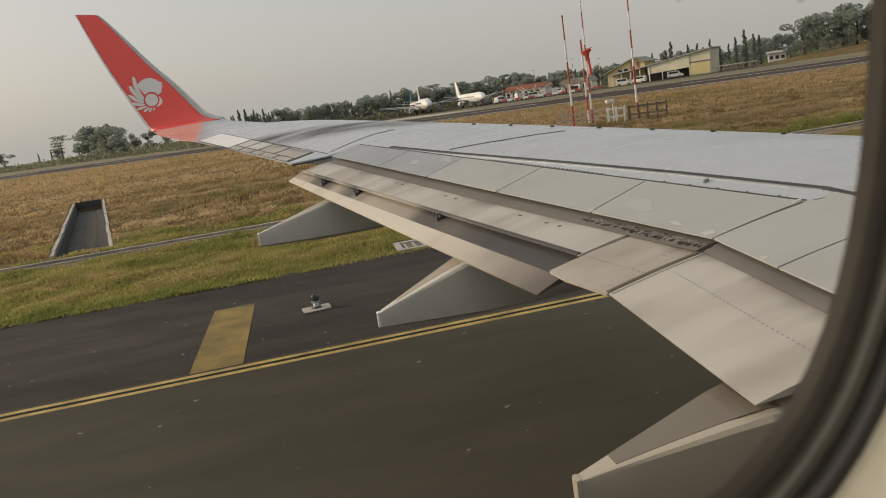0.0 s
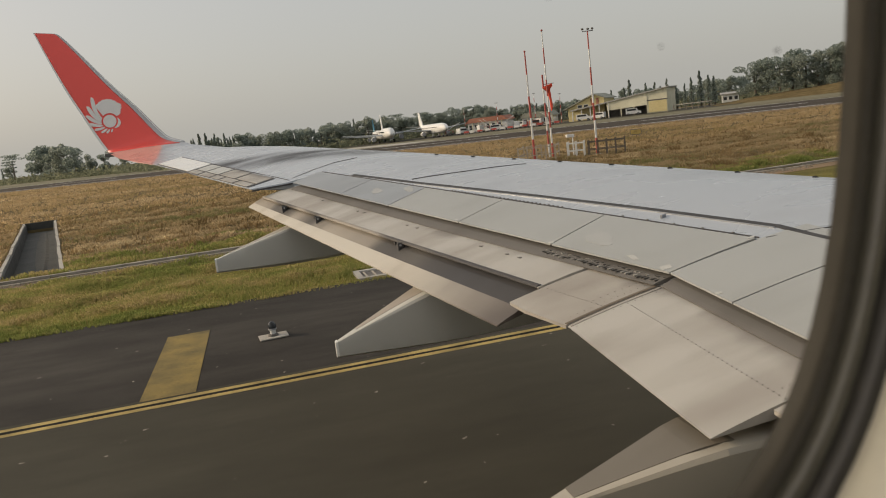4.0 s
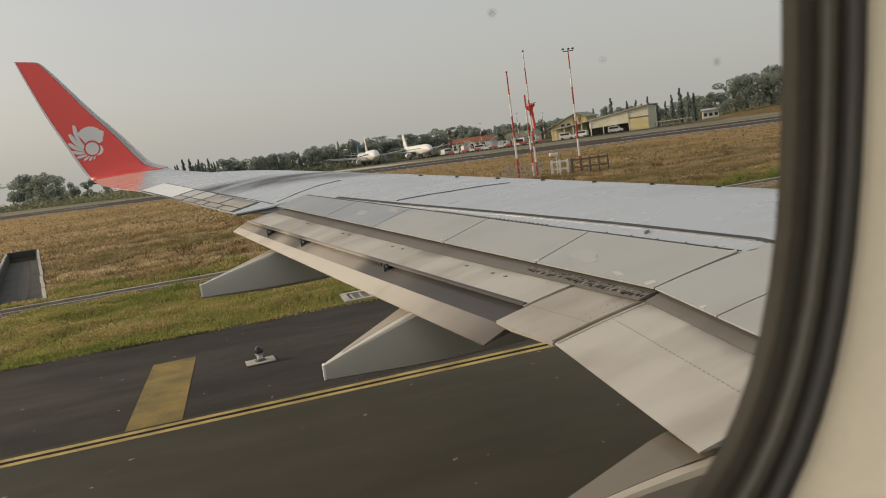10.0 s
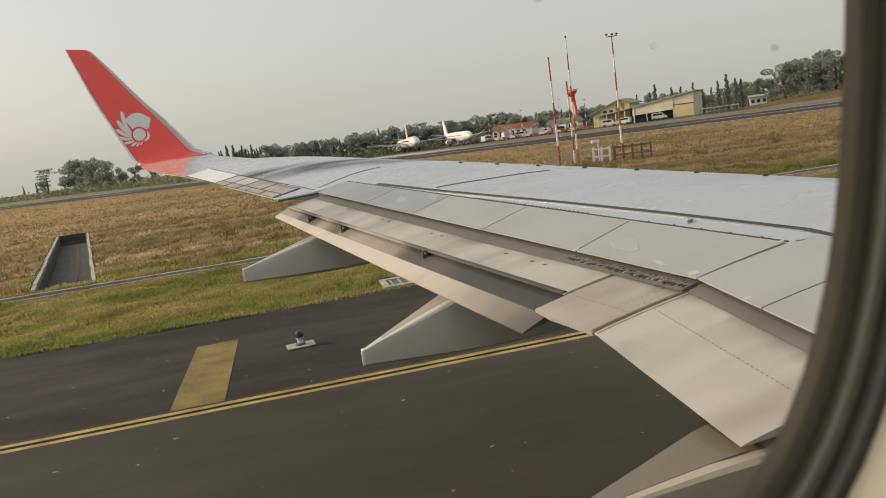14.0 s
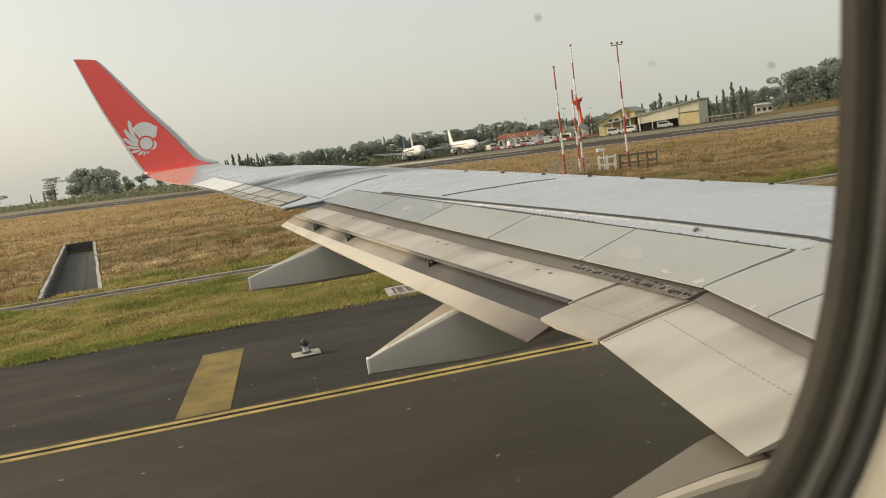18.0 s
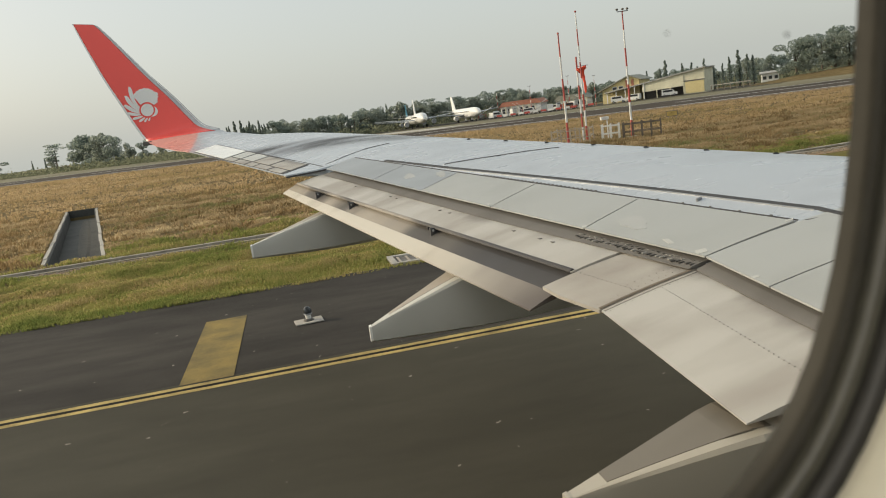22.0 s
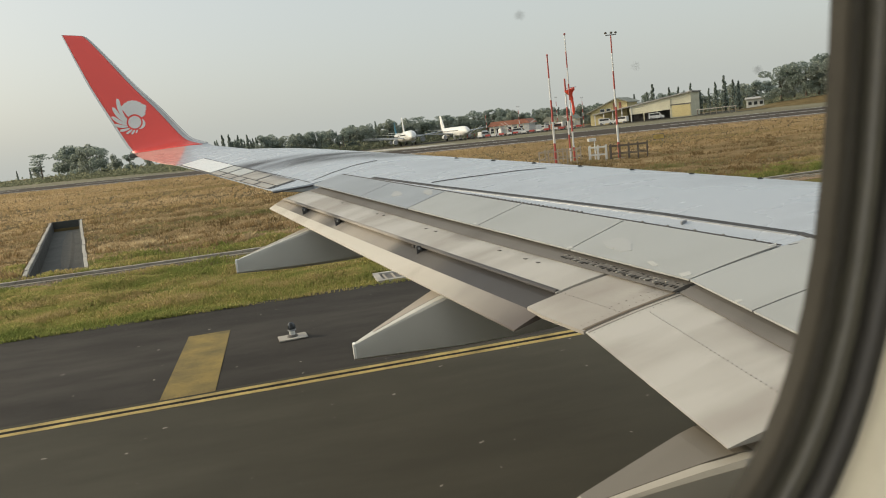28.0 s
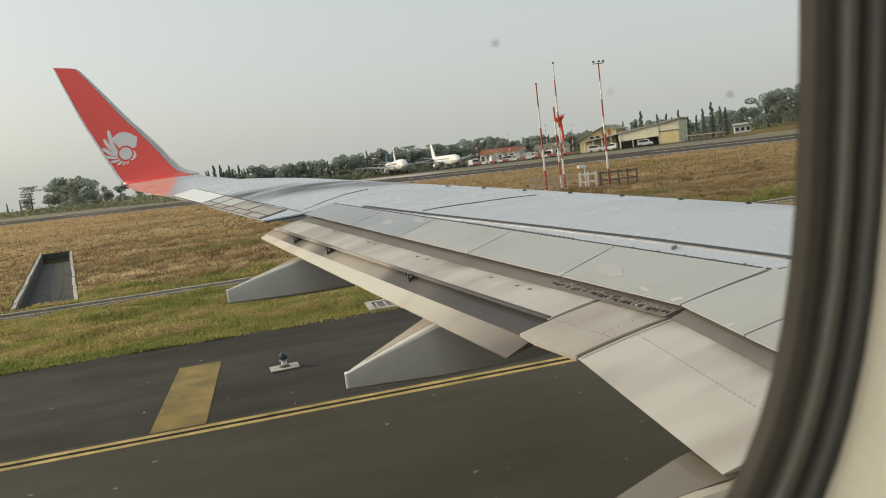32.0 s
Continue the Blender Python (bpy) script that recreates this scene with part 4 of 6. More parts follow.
# the brown riveted seam where the end panel meets the inboard flap
for y0, y1, mat, label in ((5.303, 5.320, SEAM, "brown grimy seal along the panel seam"), (5.262, 5.283, FLAP_STAINED, "stained edge strip beside the panel seam")):
    rows = []
    for f in range(7):
        aft = 0.075 + 0.57 * f / 6
        q = flap_top(y0, aft, 0.655), flap_top(y1, aft, 0.655)
        rows.append([q[0] + Vector((0, 0, 0.0035)), q[1] + Vector((0, 0, 0.0035)), q[1] - Vector((0, 0, 0.004)), q[0] - Vector((0, 0, 0.004))])
    part("seam_strip", loft(rows), mat, ENDP if y0 > 5.29 else INB, label)
# Added dark strip: paints shade over the wing's end face beside the flap.
shade_rows = []
for f in range(6):
    x = te_x(10.46) + 0.02 - 0.475 * f / 5
    shade_rows.append([(x, 10.425, top_z(x, 10.46) - 0.012), (x, 10.462, top_z(x, 10.46) - 0.012), (x, 10.462, top_z(x, 10.46) - 0.03), (x, 10.425, top_z(x, 10.46) - 0.03)])
part("end_shade_strip", loft(shade_rows), SEAL, plane, "dark strip added for shade at the flap's outer end")
# hinge fittings seen in the flap's slot
for y in (9.75, 8.95, 7.47):
    c = Vector(flap_pt(y, 0.405, 0.385, -0.028))
    for dy in (-0.065, 0.06):
        part("flap_bracket", box(c.x - 0.012, c.x + 0.04, c.y + dy - 0.022, c.y + dy + 0.022, c.z - 0.03, c.z + 0.05, 0.004), SEAL, AFT, "black hinge bracket in the flap slot")
    part("bracket_link", box(c.x + 0.005, c.x + 0.05, c.y - 0.05, c.y + 0.045, c.z - 0.03, c.z + 0.034, 0.004), COVE, AFT, "grimy link of the hinge bracket")
    part("hinge_bolt", tube((c.x + 0.01, c.y - 0.10, c.z + 0.03), (c.x + 0.01, c.y + 0.095, c.z + 0.03), 0.009), METAL, AFT, "bright bolt through the hinge bracket")


# canoe-shaped fairings under the flaps
def fairing(y, tail, nose, z_tail, z_front, top_tail, top_front, inboard, outboard, front, power, grime_shade):
    """A tapering pod: flat top, grimy or with shade painted in, a clean ridge on each side, flat flanks, keel below,
    square-cut tail with a painted bright rim.
    """
    def station(x):
        g = min(1.0, max(0.0, (x - tail) / (front - tail)))
        top = top_tail + (top_front - top_tail) * g
        f = (x - tail) / (nose - tail)
        keel = z_tail + (z_front - z_tail) * f - 0.05 * math.sin(math.pi * f) + max(0.0, f - 0.75) * 1.2
        return 0.026 + (inboard - 0.026) * g ** power, 0.026 + (outboard - 0.026) * g ** power, top, keel

    def ring(x, grow=1.0):
        wi, wo, top, keel = station(x)
        h = top - keel
        return [(x, y + (wo if s > 0 else wi) * s * grow, top + 0.006 * (grow - 1) * 10 - h * d * (1 + (grow - 1) * 0.3)) for s, d in
                ((-0.80, 0.0), (0.80, 0.0), (0.95, 0.02), (1.0, 0.07), (0.98, 0.5), (0.80, 0.9), (0.25, 1.0), (-0.25, 1.0), (-0.80, 0.9), (-0.98, 0.5), (-1.0, 0.07), (-0.95, 0.02))]
    n = 16
    pod = part("flap_track_fairing", loft([ring(tail + (nose - tail) * i / n) for i in range(n + 1)]), FAIRING if grime_shade is FAIRING_TOP else FAIRING_DULL, plane, "off-white canoe-shaped flap track fairing", smooth=True, crease=0.30)
    # On the outer pods a white rim paints the tail edge's sunlit highlight.
    part("tail_highlight_rim", loft([ring(tail - 0.006, 1.0), ring(tail - 0.004, 1.1), ring(tail + 0.012, 1.1), ring(tail + 0.014, 1.0)]), WHITE if grime_shade is FAIRING_TOP else FAIRING_DULL, pod, "rim of the fairing's tail, white where its highlight is painted")
    rows = []
    for i in range(9):
        x = tail + 0.16 + (front + 0.1 - tail - 0.16) * i / 8
        wi, wo, top, keel = station(x)
        k = 0.30 + 0.5 * i / 8 if grime_shade is FAIRING_TOP else 0.70 + 0.12 * i / 8
        rows.append([(x, y - wi * k, top + 0.003), (x, y + wo * 0.78, top + 0.003), (x, y + wo * 0.78, top - 0.01), (x, y - wi * k, top - 0.01)])
    part("top_cover", loft(rows), grime_shade, pod, "grimy brown top of the fairing, shade painted into the innermost one")
    return pod


fairing(7.0, 0.372, 2.9, 2.08, 2.15, 2.20, 2.545, 0.24, 0.15, 1.15, 1.15, FAIRING_TOP)
fairing(9.72, -0.57, 1.7, 2.44, 2.50, 2.585, 2.845, 0.20, 0.15, 0.29, 1.15, FAIRING_TOP)
fairing(4.22, 0.86, 3.2, 1.96, 1.90, 2.115, 2.345, 0.28, 0.08, 1.55, 1.05, FAIRING_SHADED)


# winglet
# the red begins on a slant, higher at the rear edge than at the nose
rows = [skin_ring(lambda f, j=j: (8.0 - 4.6 * f) + (9.0 - 8.0 + 4.6 * f) * j / 5, 0.0, 0.905) for j in range(5)]
rows += [skin_ring(lambda f, k=k: k, 0.0, 0.905) for k in range(9, len(WL))]
WINGLET = part("winglet", loft(rows), RED, plane, "upswept red winglet", smooth=True)
part("leading_edge", loft([skin_ring(lambda f, k=k: k, 0.89, 1.0, 0.002) for k in [4.3] + list(range(5, len(WL)))]), EDGE_METAL, WINGLET, "pale grey metal leading edge", smooth=True)
# White strips paint bright edge highlights on the winglet's rear, nose and tip.
part("trailing_edge_glint", loft([skin_ring(lambda f, k=k: k, -0.008, 0.034, 0.005, 4) for k in range(9, len(WL))]), WHITE, WINGLET, "thin white strip painted as the trailing edge's highlight")
part("leading_edge_glint", loft([skin_ring(lambda f, k=k: k, 0.968, 1.0, 0.006, 5) for k in [4.6] + list(range(5, len(WL)))]), WHITE, WINGLET, "white rim painted as the leading edge's highlight", smooth=True)
part("tip_edge_glint", loft([skin_ring(lambda f, k=k: k, 0.0, 1.0, 0.003) for k in (len(WL) - 1.9, len(WL) - 1.02)]), WHITE, WINGLET, "white strip painted as the tip edge's highlight")


def on_winglet(x, z):
    """A point of the winglet's inner face."""
    for (ta, la, wa), (tb, lb, wb), na, nb in zip(WL[8:], WL[9:], NR[8:], NR[9:]):
        if z <= tb[2] or tb == WL[-1][0]:
            f = (z - ta[2]) / (tb[2] - ta[2])
            y = ta[1] + (tb[1] - ta[1]) * f
            w = wa + (wb - wa) * f
            te, le = ta[0] + (tb[0] - ta[0]) * f, la[0] + (lb[0] - la[0]) * f
            c = min(0.86, max(0.0, (x - te) / (le - te)))
            return Vector((x, y, z)) + na.lerp(nb, f).normalized() * (w * (2.6 * math.sqrt(max(0.0, 1 - c)) * c * 0.62 + 0.06) / 2 + 0.012)


def emblem_shape(points, name):
    top = [on_winglet(x, z) for x, z in points]
    n = NR[16]
    bm = bmesh.new()
    front, rear = [bm.verts.new(p + n * 0.004) for p in top], [bm.verts.new(p - n * 0.012) for p in top]
    bm.faces.new(front)
    for i in range(len(top)):
        j = (i + 1) % len(top)
        bm.faces.new((front[i], front[j], rear[j], rear[i]))
    bmesh.ops.recalc_face_normals(bm, faces=bm.faces)
    return part(name, bm, WHITE, WINGLET, "white painted emblem piece")


EX, EZ, LEAN = -2.509, 4.518, radians(-6.5)


def emblem_at(r, a):
    return (EX + r * math.cos(a + LEAN), EZ + r * math.sin(a + LEAN))


emblem_shape([emblem_at(0.118, i * math.tau / 28) for i in range(28)], "emblem_disc")
# the head: a scalloped mane with a blunt muzzle, its lower side hugging the disc's ring
outline = [emblem_at(0.152, radians(38 + 4.25 * i)) for i in range(25)]
for i in range(27):
    f = i / 26
    scallop = 0.012 * abs(math.sin(f * 6.5 * math.pi))
    outline.append(emblem_at(0.365 + 0.045 * math.sin(f * math.pi) + scallop, radians(133 - 68 * f)))
for r, a in ((0.385, 60), (0.372, 55), (0.335, 55), (0.335, 49), (0.292, 50), (0.285, 44), (0.255, 47), (0.262, 40), (0.235, 37), (0.20, 36)):
    outline.append(emblem_at(r, radians(a)))
emblem_shape(outline, "emblem_head")
# collar under the muzzle
emblem_shape([emblem_at(0.145, radians(-64 + 6 * i)) for i in range(15)] + [emblem_at(0.145 + 0.052 * math.sin(math.pi * (i + 0.5) / 15), radians(26 - 6 * i)) for i in range(15)], "emblem_collar")
for tip, reach, wide in ((126, 0.552, 0.046), (146, 0.49, 0.045), (167, 0.435, 0.040), (189, 0.375, 0.034), (212, 0.32, 0.029), (236, 0.268, 0.025), (257, 0.236, 0.022), (278, 0.21, 0.019)):
    bend = 0.62
    left, right = [], []
    for j in range(11):
        f = j / 10
        r = 0.150 + (reach - 0.150) * f
        a = radians(tip) + bend * (1 - f) ** 1.4 * (reach - 0.1) / 0.45
        w = 1.22 * wide * (0.34 + 0.66 * f ** 0.6) * math.sqrt(max(0.02, 1 - f ** 5))
        left.append(emblem_at(r - w * 0.2, a + w / r))
        right.append(emblem_at(r, a - w / r))
    emblem_shape(right + left[::-1], "emblem_petal")
bm = box(-2.66, -2.50, 16.50, 16.60, 3.86, 3.93, 0.01)
part("tail_light", bm, COVE, WINGLET, "dark red lamp housing at the winglet's foot")


# ------------------------------------------------------------------ cabin window and the cabin round the camera
WX, WZ = 0.0055, 3.737


def round_frame(hw, hh, r, y, n=10):
    """An egg-like oblong, widest just above its middle; corners under 0.07 give a plain rectangle."""
    pts = []
    k = 2 / (14.0 if r < 0.07 else 3.35)
    for i in range(64):
        a = (i + 0.5) * math.tau / 64
        x = hw * math.copysign(abs(math.cos(a)) ** k, math.cos(a))
        z = (hh + 0.02) * math.copysign(abs(math.sin(a)) ** k, math.sin(a))
        pts.append((WX + x * (1.022 - (0.6 if z > 0.04 else 0.5) * abs(z - 0.04)), y, WZ + z))
    return pts


window = tagged(empty("window_1", (0, 0, 0)), "cabin window with a dark rubber gasket and cream surround", "window", kind="structure")


def band(profile, name, mat, label):
    """profile: (half width, half height, corner, y) from the outside in."""
    return part(name, loft([round_frame(*p) for p in profile], caps=False), mat, window, label, smooth=True)


HW, HH, CR = 0.161, 0.167, 0.098
def skin_y(p, out):
    """Moves a point onto the fuselage's outer skin."""
    return (p[0], 1.86 * math.sqrt(1 - ((p[2] - 3.55) / 2.0) ** 2) + out, p[2])


part("outer_frame", loft([[skin_y(p, -0.01) for p in round_frame(0.40, 0.385, 0.06, 0)], [skin_y(p, 0.004) for p in round_frame(0.40, 0.385, 0.06, 0)], [skin_y(p, 0.004) for p in round_frame(HW + 0.10, HH + 0.10, CR + 0.10, 0)], round_frame(HW + 0.005, HH + 0.005, CR + 0.003, 1.772)], caps=False), RUBBER, window, "dark outer window frame")



def ring_profile(rows):
    return [(HW + d, HH + d, CR + d, y) for d, y in rows]


band(ring_profile([(0, 1.772), (0, 1.7665), (0.0015, 1.764), (0.005, 1.764), (0.006, 1.766)]), "inner_lip", RUBBER, "thin rubber lip round the pane")
band(ring_profile([(0.006, 1.766), (0.007, 1.763), (0.012, 1.762), (0.0135, 1.7645)]), "gasket", GASKET, "soft dark rubber gasket ring")
band(ring_profile([(0.0135, 1.7645), (0.015, 1.761), (0.021, 1.760), (0.0235, 1.7625)]), "shade_channel", BLACK, "dark channel that guides the window shade")
band(ring_profile([(0.0235, 1.7625), (0.025, 1.759), (0.032, 1.756), (0.045, 1.746), (0.070, 1.728), (0.095, 1.712)]), "surround", BEZEL, "cream plastic window surround")


def clear_pane():
    m, n, l, b = material("clear_window_acrylic", 0.1)
    clear = n.new("ShaderNodeBsdfTransparent")
    clear.inputs["Color"].default_value = (0.985, 0.99, 0.985, 1)
    l.new(clear.outputs[0], n["Material Output"].inputs["Surface"])
    return m


PANE = part("pane", loft([round_frame(HW + 0.004, HH + 0.004, CR, 1.7745), round_frame(HW + 0.004, HH + 0.004, CR, 1.7775)]), clear_pane(), window, "clear window pane with specks of dirt")
PANE.visible_shadow = False
for k, (sx, sz, sr) in enumerate(((0.1428, 3.7106, 0.00050), (0.1046, 3.7151, 0.00032), (0.0722, 3.7312, 0.00050))):
    ring = [(sx + sr * math.cos(a) * (1 + 0.1 * math.sin(3 * a + k)) * 1.4, 1.7742, sz + sr * math.sin(a)) for a in [i * math.tau / 12 for i in range(12)]]
    part("dust_speck", loft([ring, [(x, 1.7738, z) for x, y, z in ring]]), SEAL, PANE, "tiny dark speck of dirt on the pane")


def side_wall():
    """The cabin's side panel with the window's hole left open."""
    inner = round_frame(HW + 0.095, HH + 0.095, CR + 0.08, 1.712)
    outer = []
    for x, y, z in inner:
        dx, dz = x - WX, z - WZ
        k = min(1.3 / max(abs(dx), 1e-6), (0.62 if dz > 0 else 0.95) / max(abs(dz), 1e-6))
        outer.append((WX + dx * k, 1.712 - 0.10 * (dz * k) ** 2 * (1 if dz > 0 else 0.3), WZ + dz * k))
    bm = loft([inner, outer], caps=False)
    loft([[(x, y + 0.02, z) for x, y, z in inner], [(x, y + 0.02, z) for x, y, z in outer]], caps=False, bm=bm)
    loft([outer, [(x, y + 0.02, z) for x, y, z in outer]], caps=False, bm=bm)
    return bm


tagged(part("wall_port", side_wall(), BEZEL), "cream cabin side panel", "wall", kind="structure")
tagged(part("wall_forward", box(1.20, 1.24, -1.4, 1.64, 2.787, 4.36), BEZEL), "cream cabin partition", "wall", kind="structure")
tagged(part("wall_aft", box(-1.24, -1.20, -1.4, 1.64, 2.787, 4.36), BEZEL), "cream cabin partition", "wall", kind="structure")
tagged(part("wall_starboard", box(-1.24, 1.24, -1.44, -1.40, 2.787, 4.36), BEZEL), "cream cabin side panel", "wall", kind="structure")
# Unseen windows with fill lamps, added to brighten the near window's frame.
for wi, wx in enumerate((-0.62, 0.0, 0.62)):
    w = tagged(empty("window_%d" % (wi + 2), (wx, -1.40, 3.74)), "unseen cabin window opposite, added to hold a fill lamp", "window", kind="structure")
    part("window_frame", loft([[(a[0] - WX, 0.0, a[2] - WZ) for a in round_frame(0.15, 0.19, 0.10, 0)], [(a[0] - WX, 0.02, a[2] - WZ) for a in round_frame(0.16, 0.20, 0.10, 0)], [(a[0] - WX, 0.02, a[2] - WZ) for a in round_frame(0.13, 0.17, 0.09, 0)], [(a[0] - WX, 0.0, a[2] - WZ) for a in round_frame(0.13, 0.17, 0.09, 0)]], caps=False), BEZEL, w)
    lamp = new("window_daylight", bpy.data.lights.new("window_daylight", "AREA"))
    lamp.data.shape, lamp.data.size, lamp.data.size_y, lamp.data.energy, lamp.data.color = "RECTANGLE", 0.24, 0.32, CABIN_FILL, (1.0, 0.95, 0.85)
    lamp.matrix_world = look((wx, -1.385, 3.74), (wx, 0, 3.70))
tagged(part("floor", box(-1.24, 1.24, -1.44, 1.68, 2.74, 2.787), CARPET), "dark blue cabin carpet", "floor", kind="structure")
tagged(part("ceiling", box(-1.24, 1.24, -1.44, 1.66, 4.36, 4.40), BEZEL), "cream cabin ceiling", "ceiling", kind="structure")


# ------------------------------------------------------------------ masts, windsock, lights
def banded_mast(name, x, y, height, r, lean, bands, label, head=None):
    ob = empty(name, (x, y, -0.03))
    for i in range(bands):
        z0, z1 = height * i / bands, height * (i + 1) / bands
        r0, r1 = r * (1 - 0.5 * i / bands), r * (1 - 0.5 * (i + 1) / bands)
        part("mast_section", tube((lean * z0, 0, z0), (lean * z1, 0, z1), r0, r1, 8), MASTRED if i % 2 == 0 else MASTWHITE, ob)
    part("foot", box(-0.35, 0.35, -0.35, 0.35, -0.1, 0.12, 0.02), CONCRETE, ob, "concrete foot")
    tip = lean * height
    if head == "crossarm":
        arm = part("crossarm", tube((tip - 0.45, 0, height), (tip + 0.45, 0, height + 0.02), 0.04, 0.04, 6), METAL, ob)
        for dx in (-0.42, 0.05, 0.42):
            bm = bmesh.new()
            bmesh.ops.create_icosphere(bm, subdivisions=2, radius=0.11, matrix=Matrix.Translation((tip + dx, 0, height + 0.17)) @ Matrix.Diagonal((1, 1, 0.8, 1)))
            part("sensor_cup", bm, COVE, arm, "dark wind sensor")
    elif head == "lamp":
        bm = bmesh.new()
        bmesh.ops.create_icosphere(bm, subdivisions=2, radius=0.09, matrix=Matrix.Translation((tip, 0, height + 0.08)))
        part("obstruction_lamp", bm, MASTRED, ob, "small red lamp")
    return tagged(ob, label, "mast", group="striped masts on the grass")


banded_mast("weather_mast", 22.4, 59.1, 8.75, 0.11, 0.0, 5, "tall red and white striped mast standing on the grass", "lamp")
banded_mast("weather_mast", 23.75, 58.4, 10.2, 0.09, 0.0, 8, "slim red and white striped mast standing on the grass", "lamp")
banded_mast("weather_mast", 26.4, 55.7, 9.6, 0.10, 0.0, 7, "red and white striped mast with a crossarm of wind sensors", "crossarm")


def windsock(x, y):
    ob = empty("windsock", (x, y, -0.03))
    for i in range(6):
        part("pole_section", tube((0, 0, i * 1.15), (0, 0, (i + 1) * 1.15), 0.08, 0.075, 8), MASTRED if i % 2 else MASTWHITE, ob)
    ring = part("ring", tube((-0.05, 0, 6.1), (0.95, 0, 6.15), 0.03, 0.03, 6), METAL, ob)
    rings = []
    for i in range(9):
        f = i / 8
        c = Vector((0.35 + 0.25 * math.sin(f * 1.5), 0, 6.0 - 2.0 * f ** 1.2))
        r = 0.42 - 0.32 * min(1.0, f * 3.0) ** 1.5
        w = 1 + 0.25 * math.sin(i * 2.1)
        rings.append([c + Vector((r * w * math.cos(a), r * math.sin(a), 0.12 * math.cos(a))) for a in [k * math.tau / 12 for k in range(12)]])
    part("sleeve", loft(rings, caps=False), ORANGE, ring, "limp orange cloth sleeve", smooth=True)
    return tagged(ob, "limp orange windsock hanging from a striped pole", "windsock")


windsock(24.1, 60.0)


def fence(x, y, w, d, turn, mat, label):
    ob = empty("mast_fence", (x, y, -0.03))
    ob.rotation_euler.z = turn
    for px in np.linspace(-w / 2, w / 2, max(3, int(w / 0.55))):
        for py in (-d / 2, d / 2):
            part("post", box(px - 0.05, px + 0.05, py - 0.05, py + 0.05, -0.1, 1.25), mat, ob)
    for py in (-d / 2, d / 2):
        for z in (0.5, 1.1):
            part("rail", box(-w / 2, w / 2, py - 0.03, py + 0.03, z - 0.035, z + 0.035), mat, ob)
    for px in (-w / 2, w / 2):
        for z in (0.5, 1.1):
            part("rail", box(px - 0.03, px + 0.03, -d / 2, d / 2, z - 0.035, z + 0.035), mat, ob)
    return tagged(ob, label, "fence", group="low fences round the masts")


fence(22.9, 59.3, 3.0, 3.4, -0.5, GALV, "low dull metal fence round the foot of a mast")
fence(25.2, 57.0, 1.3, 1.2, -0.5, MASTWHITE, "small white-painted fence frame beside a mast")
fence(27.0, 55.2, 2.8, 1.6, -0.5, BARK, "low brown wooden fence round the foot of a mast")


def instrument_post(x, y):
    ob = empty("instrument_post", (x, y, -0.03))
    part("post", tube((0, 0, -0.1), (0, 0, 1.7), 0.06, 0.05, 8), MASTWHITE, ob)
    part("head", box(-0.55, 0.12, -0.14, 0.14, 1.6, 1.85, 0.04), MASTWHITE, ob, "white sensor housing")
    part("foot", box(-0.2, 0.2, -0.2, 0.2, -0.1, 0.1, 0.02), CONCRETE, ob, "concrete foot")
    return tagged(ob, "short white post with a sensor housing among the masts", "instrument")


instrument_post(25.1, 57.3)


def edge_light(x, y, name="taxiway_light", tall=False):
    ob = empty(name, (x, y, 0.0))
    bm = box(-0.28, 0.28, -0.20, 0.20, 0.004, 0.03, 0.008)
    part("base_slab", bm, CONCRETE, ob, "pale concrete slab")
    if tall:
        part("stem", tube((0, 0, 0.05), (0.02, 0, 0.55), 0.05, 0.04, 8), YELLOW, ob, "rusty yellow stem")
        part("head", box(-0.06, 0.24, -0.10, 0.10, 0.50, 0.74, 0.03), COVE, ob, "black lamp head")
    else:
        collar = part("collar", tube((0, 0, 0.028), (0, 0, 0.07), 0.11, 0.09, 12), COVE, ob, "dark collar")
        part("neck", tube((0, 0, 0.07), (0, 0, 0.16), 0.055, 0.06, 12), MASTWHITE, collar, "pale metal neck")
        part("rim", tube((0, 0, 0.155), (0, 0, 0.185), 0.085, 0.08, 12), METAL, collar, "metal lens rim")
        bm = bmesh.new()
        bmesh.ops.create_icosphere(bm, subdivisions=2, radius=0.085, matrix=Matrix.Translation((0, 0, 0.22)) @ Matrix.Diagonal((1, 1, 1.2, 1)))
        part("lens", bm, GLASSY, collar, "dark blue lens dome")
    ob.rotation_euler.z = 0.1
    return tagged(ob, "black taxiway guard lamp on a pale slab" if tall else "small domed taxiway light on a pale concrete slab", "airfield light", group="lights beside the taxiway")


edge_light(-0.17, 16.16)
for lx in (-24.5, 20.0, -45.0, -62.0):
    edge_light(lx, 16.6)
edge_light(-25.5, 17.9, "guard_light", True)


def sign(x, y, w, turn, label):
    ob = empty("taxiway_sign", (x, y, -0.03))
    ob.rotation_euler.z = turn
    board = part("panel", box(-w / 2, w / 2, -0.08, 0.08, 0.35, 0.95, 0.02), COVE, ob, "black sign panel")
    part("face", box(-w / 2 + 0.06, w / 2 - 0.06, -0.086, -0.081, 0.41, 0.89), YELLOW, board, "yellow lettering field")
    for px in (-w / 3, w / 3):
        part("leg", box(px - 0.03, px + 0.03, -0.03, 0.03, -0.1, 0.35), METAL, ob)
    return tagged(ob, label, "sign")


sign(-84, 34, 1.6, 0.2, "black and yellow taxiway sign on two legs in the grass")
sign(40, 74, 1.2, -0.5, "low white and yellow marker board on the grass")


